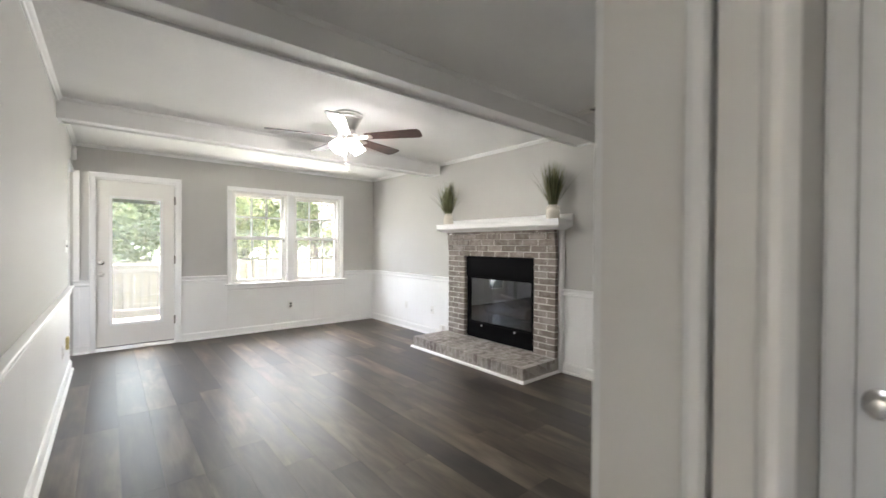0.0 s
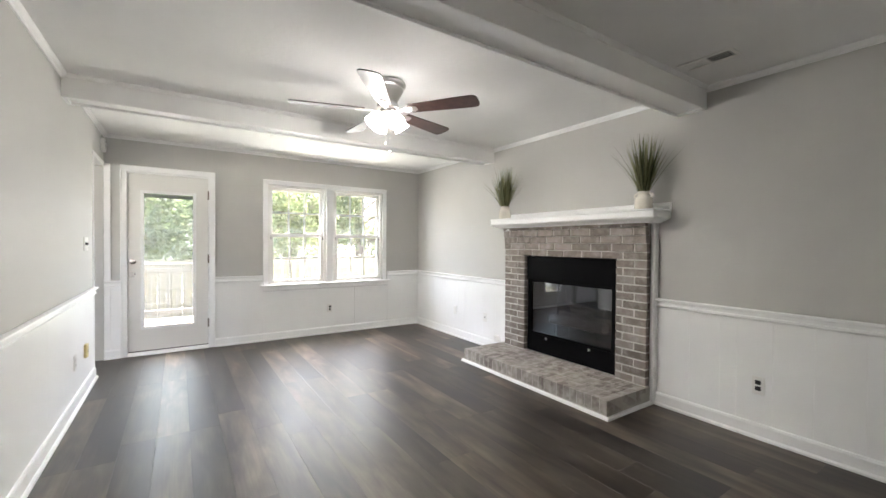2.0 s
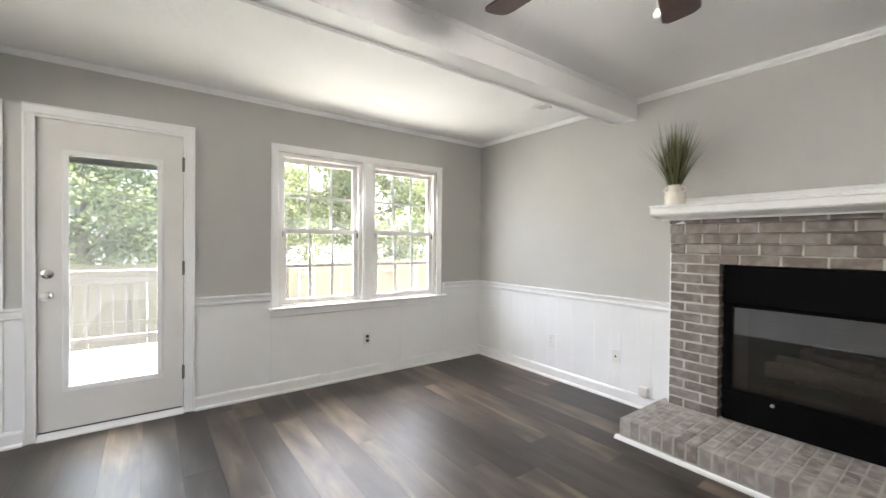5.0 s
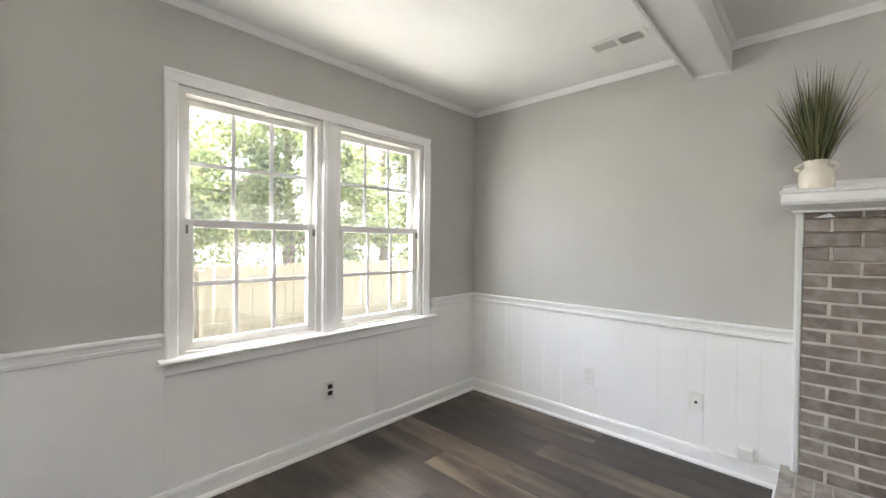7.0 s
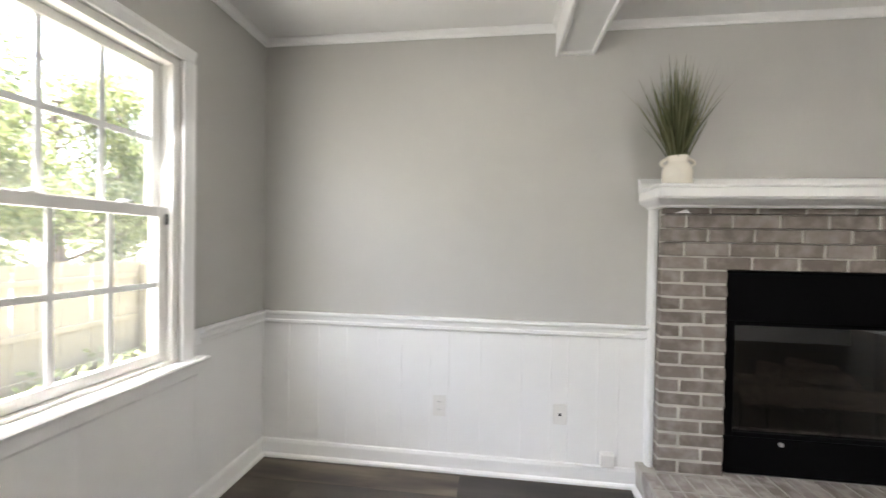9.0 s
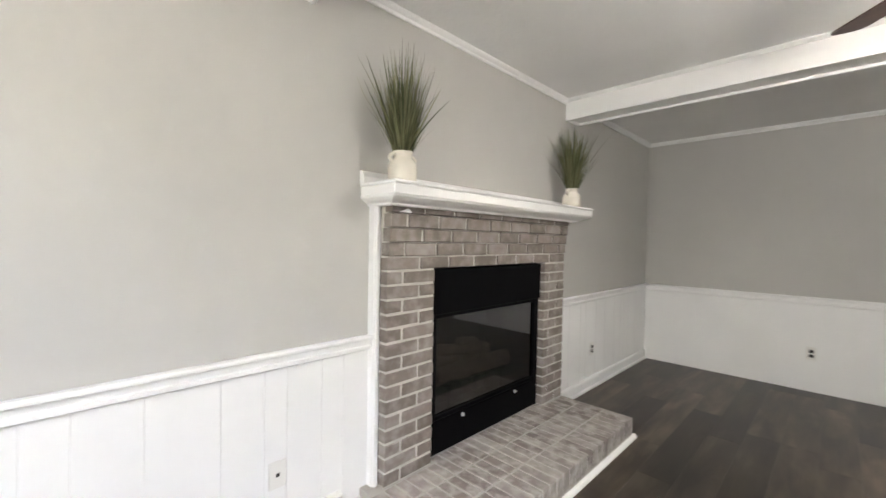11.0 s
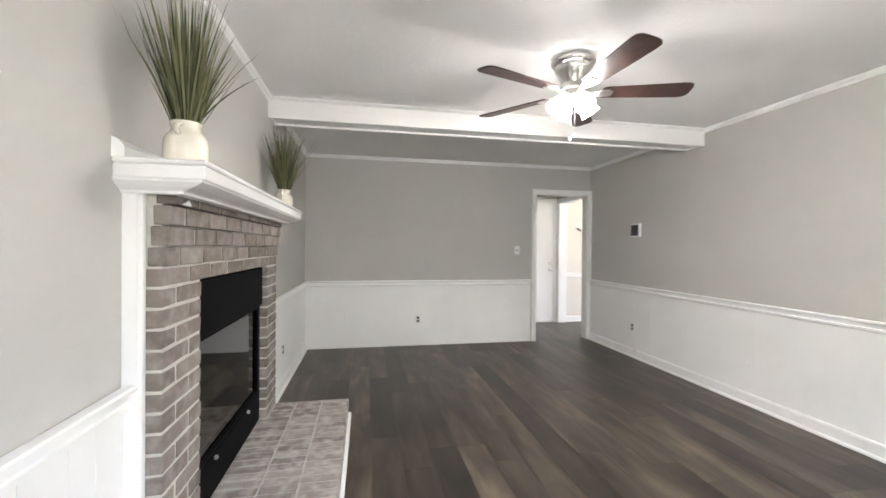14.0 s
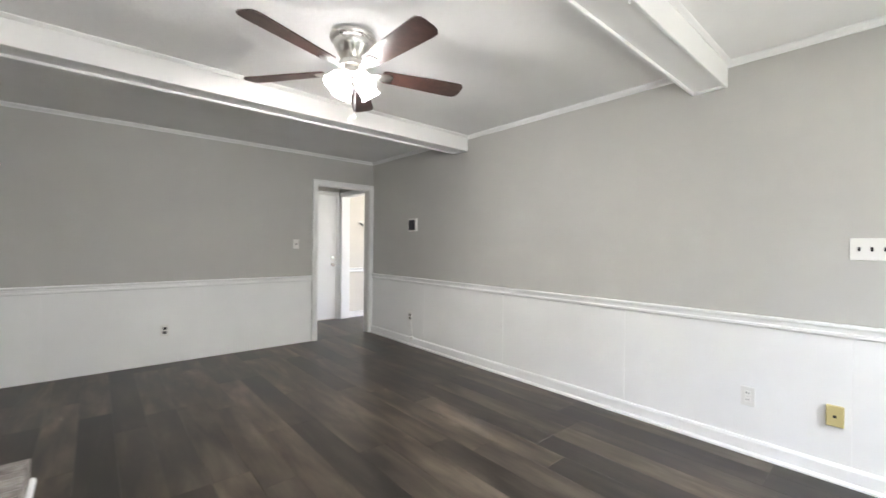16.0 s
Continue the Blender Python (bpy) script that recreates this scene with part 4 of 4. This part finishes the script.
# ---------------------------------------------------------------- ceiling registers
def register(x, y0, y1):
    r = thing("ceiling_vent", (x, (y0 + y1) / 2, ZC), "white steel ceiling register with two banks of louvres", "vent", "ceiling registers")
    bm = box(B(), x - 0.07, x + 0.07, y0, y0 + 0.025, ZC - 0.006, ZC, 0.002)
    box(bm, x - 0.07, x + 0.07, y1 - 0.025, y1, ZC - 0.006, ZC, 0.002)
    ym = (y0 + y1) / 2
    box(bm, x - 0.07, x + 0.07, ym - 0.008, ym + 0.008, ZC - 0.006, ZC, 0.002)
    box(bm, x - 0.07, x - 0.045, y0 + 0.025, y1 - 0.025, ZC - 0.0055, ZC)
    box(bm, x + 0.045, x + 0.07, y0 + 0.025, y1 - 0.025, ZC - 0.0055, ZC)
    part("frame", bm, M_PLATE, r)
    # no duct behind: a dark sheet gives the shade between the slats
    part("backing", box(B(), x - 0.045, x + 0.045, y0 + 0.025, y1 - 0.025, ZC - 0.0012, ZC - 0.0004), M_HOLE, r, "dark sheet in place of the shaded duct")
    for lo, hi, s in ((y0 + 0.025, ym - 0.008, -1), (ym + 0.008, y1 - 0.025, 1)):
        n = 9
        for i in range(n):
            y = lo + (hi - lo) * (i + 0.5) / n
            bm = B()
            prism(bm, [(-0.004, -0.0015), (0.004, -0.0055), (0.004, -0.0045), (-0.004, -0.0005)], (x - 0.045, y, ZC), (0, s, 0), (0, 0, 1), (0.09, 0, 0))
            part("slat", bm, M_PLATE, r)


register(3.43, 4.325, 4.635)
register(3.42, 1.345, 1.655)


# ---------------------------------------------------------------- plates on the walls
def on_wall(side, a, z, skin):
    """Maps (along, out, up) to the world for a wall."""
    inward, axis, face = side

    def f(u, o, v):
        return (a + u, face + inward[1] * (o + skin), z + v) if axis == "y" else (face + inward[0] * (o + skin), a + u, z + v)
    return f


def plate_box(bm, f, u0, u1, o0, o1, v0, v1, bev=0.0):
    p, q = f(u0, o0, v0), f(u1, o1, v1)
    box(bm, *[c for i in range(3) for c in sorted((p[i], q[i]))], bev)


def outlet(side, a, z, sockets, skin=SKIN, label=""):
    f = on_wall(side, a, z, skin)
    t = thing("wall_outlet", f(0, 0, 0), label, "outlet")
    bm = B()
    plate_box(bm, f, -0.035, 0.035, 0, 0.006, -0.057, 0.057, 0.002)
    part("cover_plate", bm, M_PLATE, t)
    for v in (-0.020, 0.020):
        bm = B()
        plate_box(bm, f, -0.016, 0.016, 0.0055, 0.0085, v - 0.014, v + 0.014, 0.004)
        s = part("socket", bm, sockets, t)
        if sockets is not M_HOLE:
            for u in (-0.006, 0.006):
                bm = B()
                plate_box(bm, f, u - 0.001, u + 0.001, 0.0080, 0.0088, v - 0.003, v + 0.006)
                part("slot", bm, M_HOLE, s)
    bm = B()
    plate_box(bm, f, -0.003, 0.003, 0.005, 0.0068, -0.003, 0.003)
    part("screw", bm, M_NICKEL, t)


DARK = "white outlet plate with dark sockets on the wainscot"
LIGHT = "white outlet plate with white sockets on the wainscot"
outlet(EAST, 1.364, 0.345, M_HOLE, SKIN, DARK)
outlet(NORTH, 2.467, 0.353, M_HOLE, SKIN, DARK)
outlet(SOUTH, 2.488, 0.338, M_HOLE, SKIN, DARK)
outlet(WEST, 0.93, 0.350, M_HOLE, SKIN, DARK)
outlet(EAST, 4.802, 0.353, M_PLATE, SKIN, LIGHT)
outlet(WEST, 4.345, 0.345, M_PLATE, SKIN, LIGHT)


def switch(side, a, z, gangs, label, dark):
    f = on_wall(side, a, z, 0.0)
    t = thing("light_switch", f(0, 0, 0), label, "light switch")
    w = 0.035 + 0.023 * (gangs - 1)
    bm = B()
    plate_box(bm, f, -w, w, 0, 0.006, -0.057, 0.057, 0.002)
    part("cover_plate", bm, M_PLATE, t)
    for g in range(gangs):
        u = (g - (gangs - 1) / 2) * 0.046
        bm = B()
        plate_box(bm, f, u - 0.005, u + 0.005, 0.004, 0.016 if not dark else 0.012, -0.011, 0.011, 0.002)
        part("toggle", bm, M_HOLE if dark else M_GASKET, t)


switch(SOUTH, 1.145, 1.236, 1, "single white toggle switch beside the doorway", False)
switch(WEST, 4.845, 1.235, 3, "three-gang white plate with dark toggles", True)


def jack(side, a, z, mat, name, label):
    f = on_wall(side, a, z, SKIN)
    t = thing(name, f(0, 0, 0), label, "wall jack")
    bm = B()
    plate_box(bm, f, -0.035, 0.035, 0, 0.022 if mat is M_YELLOW else 0.007, -0.055, 0.055, 0.004)
    part("cover_plate", bm, mat, t)
    bm = B()
    o = 0.022 if mat is M_YELLOW else 0.007
    plate_box(bm, f, -0.007, 0.007, o - 0.001, o + 0.002, -0.008, 0.006)
    part("port", bm, M_HOLE, t)


jack(EAST, 4.159, 0.352, M_PLATE, "phone_jack", "white phone jack plate on the wainscot")
jack(WEST, 4.722, 0.350, M_YELLOW, "phone_jack", "yellowed surface-mounted phone jack on the wainscot")

# small white box on the baseboard, with its cable
t = thing("cable_box", (XE - 0.03, 3.92, 0.10), "small white cable junction box on the baseboard", "junction box")
part("housing", box(B(), XE - 0.050, XE - 0.010, 3.885, 3.955, 0.105, 0.175, 0.006), M_PLATE, t)
part("cable", tube(B(), [(XE - 0.030, 3.92, 0.106), (XE - 0.036, 3.95, 0.100), (XE - 0.034, 4.03, 0.099), (XE - 0.020, 4.08, 0.100)], 0.004, 6), M_PLATE, t)

t = thing("cable_junction_box", (XW + 0.03, 0.985, 0.098), "small white cable box on the baseboard", "junction box")
part("housing", box(B(), XW + 0.010, XW + 0.034, 0.965, 1.005, 0.060, 0.112, 0.006), M_PLATE, t)
part("cable", tube(B(), [(XW + 0.020, 0.985, 0.111), (XW + 0.016, 0.975, 0.20), (XW + 0.015, 0.950, 0.288)], 0.0025, 6), M_PLATE, t)
bm = B()
prism(bm, [(0, 0), (0.075, 0), (0.020, 0.020)], (BX - 0.0405, 3.595, 1.406), (0, 1, 0), (0, 0, 1), (0.004, 0, 0))
part("plaster_chip", bm, M_WHITE, fp, "smeared white plaster chip")

# wall panel and the chime
f = on_wall(WEST, 0.965, 1.485, 0.0)
t = thing("alarm_panel", f(0, 0, 0), "square white wall panel with a dark screen", "wall panel")
bm = B()
plate_box(bm, f, -0.085, 0.085, 0, 0.022, -0.078, 0.078, 0.005)
part("housing", bm, M_PLATE, t)
bm = B()
plate_box(bm, f, -0.070, 0.060, 0.0215, 0.025, -0.064, 0.064, 0.002)
part("screen", bm, M_SCREEN, t, "dark glossy screen")
t = thing("door_chime", (XW, 5.70, 2.25), "round white door chime above the side opening", "door chime")
part("cover", lathe(B(), [(0.070, 0.0), (0.076, 0.004), (0.076, 0.026), (0.070, 0.034), (0.040, 0.040), (0.006, 0.041)], (XW, 5.70, 2.25), 28, "x"), M_PLATE, t, "", True)
# grey strip stands in for the shadow on one side of the cover
part("shade_strip", box(B(), XW + 0.030, XW + 0.0425, 5.668, 5.682, 2.215, 2.285, 0.003), M_GASKET, t, "grey strip for the shadow on the cover")

# small hooks left in the underside of the beam
for x in (1.40, 3.07):
    hk = thing("cup_hook", (x, 4.209, 2.235), "small white painted cup hook under the beam", "hook", "beam hooks")
    pts = [(x, 4.209, 2.2352), (x, 4.209, 2.222)] + [(x + 0.009 * (1 - math.cos(a)), 4.209, 2.222 - 0.011 * math.sin(a)) for a in (0.6, 1.2, 1.8, 2.4, 3.0)]
    part("shank", tube(B(), pts, 0.0028, 6), M_WHITE, hk, "", True)
    part("collar", lathe(B(), [(0.007, 0.0), (0.007, -0.003), (0.003, -0.005)], (x, 4.209, 2.235), 12), M_WHITE, hk)


# ---------------------------------------------------------------- outdoors
GZ = -0.95
tagged(whole("ground", box(B(), -400, 400, -400, 400, GZ - 0.2, GZ), M_LAWN, "", "", "", "", False, (0, 0, GZ)), "patchy green lawn behind the house", "lawn", "", "structure")

FY = YN + 4.75
fence = thing("fence", (1.0, FY, GZ), "weathered wooden privacy fence with dog-eared pickets", "fence")
rf = random.Random(21)
pick = {}
for k in range(3):
    bm = B()
    w, h = 0.0715, 1.77 + 0.012 * k
    prism(bm, [(-w, 0), (w, 0), (w, h - 0.045), (w - 0.035, h), (-w + 0.035, h), (-w, h - 0.045)], (0, 0, 0), (1, 0, 0), (0, 0, 1), (0, 0.017, 0))
    me = bpy.data.meshes.new("picket")
    bmesh.ops.recalc_face_normals(bm, faces=bm.faces)
    bm.to_mesh(me)
    bm.free()
    me.materials.append(M_FENCE)
    pick[k] = me
n = 150
for i in range(n):
    ob = new("picket", pick[rf.randrange(3)])
    ob.parent = fence
    ob.location = (-9.5 + i * 0.146, rf.uniform(-0.004, 0.004), 0.04)
    ob.rotation_euler = (0, rf.uniform(-0.012, 0.012), 0)
for z in (0.22, 0.83, 1.53):
    part("rail", box(B(), -8.6, 13.4, FY - 0.042, FY - 0.005, GZ + z, GZ + z + 0.085, 0.004), M_FENCE, fence)
for i in range(10):
    x = -9.1 + i * 2.42
    part("post", box(B(), x, x + 0.09, FY - 0.135, FY - 0.043, GZ - 0.05, GZ + 1.76, 0.006), M_FENCE, fence)

# deck outside the garden door, with a railing
deck = thing("deck", (0.4, YN + 1.4, GZ), "weathered wooden deck with a baluster railing", "deck")
DZ, DX0, DX1, DY1 = -0.06, -2.2, 1.45, YN + 2.9
for i in range(19):
    y = YN + 0.16 + i * 0.1445
    part("deck_board", box(B(), DX0, DX1, y, y + 0.138, DZ - 0.03, DZ, 0.004), M_DECK, deck)
for x in (DX0 + 0.1, -0.4, DX1 - 0.12):
    for y in (YN + 0.4, DY1 - 0.12):
        part("deck_post", box(B(), x, x + 0.09, y, y + 0.09, GZ - 0.05, (DZ + 1.0) if y > YN + 1 else DZ - 0.031, 0.006), M_DECK, deck)
for z0, z1, o in ((DZ + 0.92, DZ + 0.958, 0.045), (DZ + 0.10, DZ + 0.17, 0.02), (DZ + 0.80, DZ + 0.87, 0.02)):
    part("rail", box(B(), DX0, DX1, DY1 - 0.165 - o, DY1 - 0.165 + o, z0, z1, 0.005), M_DECK, deck)
    part("rail", box(B(), DX1 - 0.03 - 2 * o, DX1 - 0.03, YN + 0.2, DY1 - 0.24, z0, z1, 0.005), M_DECK, deck)
for i in range(29):
    x = DX0 + 0.06 + i * 0.122
    part("baluster", box(B(), x, x + 0.036, DY1 - 0.180, DY1 - 0.146, DZ + 0.06, DZ + 0.92, 0.002), M_DECK, deck)
for i in range(19):
    y = YN + 0.27 + i * 0.125
    part("baluster", box(B(), DX1 - 0.066, DX1 - 0.032, y, y + 0.036, DZ + 0.06, DZ + 0.92, 0.002), M_DECK, deck)


def tree(x, y, h, spread, seed, leaves=9000, low=0.25):
    """Tapered trunk, limbs that fork, and leaves in loose sprays at the twigs."""
    rnd = random.Random(seed)
    t = thing("tree", (x, y, GZ), "leafy green backyard tree", "tree", "backyard trees")
    bm = B()
    tips = []
    base = Vector((x, y, GZ - 0.05))
    lean = Vector((rnd.uniform(-0.4, 0.4), rnd.uniform(-0.4, 0.4), h * 0.62))
    trunk = [base + lean * (k / 6) + Vector((rnd.uniform(-0.06, 0.06), rnd.uniform(-0.06, 0.06), 0)) for k in range(7)]
    tube(bm, trunk, [0.15 * h / 6 * (1 - 0.12 * k) for k in range(7)], 10)
    for i in range(22):
        u = low + (1 - low) * i / 21
        p = base + lean * u
        a = i * 2.4 + rnd.uniform(-0.4, 0.4)
        L = spread * rnd.uniform(0.55, 1.05) * (1.1 - 0.5 * u)
        d = Vector((math.cos(a), math.sin(a), rnd.uniform(0.15, 0.8)))
        pts = [p + d * L * k / 4 + Vector((0, 0, 0.10 * L * (k / 4) ** 2)) + Vector([rnd.uniform(-0.05, 0.05) * k for _ in "xyz"]) for k in range(5)]
        tube(bm, pts, [0.045 * (1 - 0.2 * k) for k in range(5)], 6)
        for k in (2, 3, 4):
            for _ in range(3):
                e = pts[k] + Vector([rnd.gauss(0, 0.26) * spread / 2 for _ in "xyz"])
                tube(bm, [pts[k], pts[k].lerp(e, 0.5) + Vector((0, 0, 0.05)), e], [0.016, 0.010, 0.004], 5)
                tips += [e, pts[k].lerp(e, 0.5)]
    part("trunk", bm, M_BARK, t, "", True)
    vs, fs = [], []
    org = Vector((x, y, GZ))
    for i in range(leaves):
        c = rnd.choice(tips) + Vector((rnd.gauss(0, 0.20), rnd.gauss(0, 0.20), rnd.gauss(-0.03, 0.17))) - org
        u = Vector((rnd.gauss(0, 1), rnd.gauss(0, 1), rnd.gauss(-0.3, 0.6))).normalized()
        w = u.cross(Vector((rnd.gauss(0, 1), rnd.gauss(0, 1), rnd.gauss(0, 1)))).normalized()
        L, W = rnd.uniform(0.09, 0.15), rnd.uniform(0.030, 0.050)
        b0 = len(vs)
        vs += [c, c + u * L * 0.45 + w * W, c + u * L, c + u * L * 0.45 - w * W]
        fs.append((b0, b0 + 1, b0 + 2, b0 + 3))
    me = bpy.data.meshes.new("crown")
    me.from_pydata([tuple(v) for v in vs], [], fs)
    me.materials.append(M_LEAF)
    ob = new("crown", me)
    ob.parent = t
    tagged(ob, "", "", "", "stuff")


tree(2.9, YN + 9.2, 9.0, 2.7, 31, 24000, 0.2)
tree(6.6, YN + 9.0, 9.4, 2.8, 32, 24000, 0.2)
tree(10.2, YN + 9.4, 9.0, 2.8, 33, 22000, 0.2)
tree(-0.6, YN + 10.2, 8.0, 2.6, 34, 18000, 0.22)
tree(5.0, YN + 13.0, 8.5, 3.0, 35, 14000)
tree(-4.4, YN + 10.0, 6.4, 2.4, 36, 11000)
tree(13.5, YN + 10.0, 7.5, 2.8, 37, 13000)

# weeds along the foot of the fence
rw = random.Random(51)
vs, fs = [], []
for i in range(14000):
    hgt = abs(rw.gauss(0, 0.16))
    c = Vector((rw.uniform(-7, 12), FY - 0.15 - abs(rw.gauss(0, 0.75)), GZ + hgt))
    u = Vector((rw.gauss(0, 1), rw.gauss(0, 1), rw.gauss(0.5, 0.7))).normalized()
    w = u.cross(Vector((rw.gauss(0, 1), rw.gauss(0, 1), rw.gauss(0, 1)))).normalized()
    L, W = rw.uniform(0.08, 0.16), rw.uniform(0.025, 0.045)
    b0 = len(vs)
    vs += [c, c + u * L * 0.45 + w * W, c + u * L, c + u * L * 0.45 - w * W]
    fs.append((b0, b0 + 1, b0 + 2, b0 + 3))
me = bpy.data.meshes.new("weeds")
me.from_pydata([tuple(v) for v in vs], [], fs)
me.materials.append(M_LEAF)
tagged(new("weeds", me), "green weeds along the foot of the fence", "weeds", "", "stuff")

# neighbouring house past the fence
nh = thing("house", (-3.2, YN + 19, GZ), "pale sided neighbouring house with a grey gable roof", "house")
part("wall", box(B(), -8.0, 1.2, YN + 16, YN + 24, GZ - 0.05, 2.2), M_SIDING, nh)
bm = B()
prism(bm, [(-8.5, 2.2), (1.7, 2.2), (-3.4, 5.2)], (0, YN + 15.6, 0), (1, 0, 0), (0, 0, 1), (0, 8.8, 0))
part("roof", bm, M_ROOF, nh)
for x in (-6.2, -1.6):
    w = part("window", box(B(), x - 0.55, x + 0.55, YN + 15.95, YN + 16.0, 0.0, 1.4, 0.01), M_WHITE, nh)
    part("pane", box(B(), x - 0.45, x + 0.45, YN + 15.94, YN + 15.949, 0.1, 1.3), M_SCREEN, w)


# ---------------------------------------------------------------- floor planks
PW, PL = 0.180, 1.220
PM = {}
rp = random.Random(77)


def plank(x0, x1, y0, y1):
    w, l = x1 - x0, y1 - y0
    if w < 0.01 or l < 0.01:
        return
    key = (round(w, 3), round(l, 3))
    if key not in PM:
        bm = box(B(), -w / 2 + 0.0002, w / 2 - 0.0002, -l / 2 + 0.0002, l / 2 - 0.0002, -0.006, 0.0, 0.0005)
        mesh = bpy.data.meshes.new("plank")
        bmesh.ops.recalc_face_normals(bm, faces=bm.faces)
        bm.to_mesh(mesh)
        bm.free()
        mesh.materials.append(M_PLANK)
        PM[key] = mesh
    ob = new("plank", PM[key])
    ob.parent = floor
    ob.location = ((x0 + x1) / 2, (y0 + y1) / 2, 0.0)


def lay(x0, x1, y0, y1):
    x = x0
    while x < x1 - 0.005:
        e = min(x + PW, x1)
        y = y0 - rp.choice((0.0, 0.20, 0.40, 0.61, 0.81, 1.02))
        while y < y1 - 0.005:
            plank(x, e, max(y, y0), min(y + PL, y1))
            y += PL
        x = e


lay(XW, XE, YS, YN)
lay(-2.4, XW, 3.4, YN)
lay(-3.1, HX, HB, YS)
lay(-3.1, XW - 0.15, YS, 1.5)
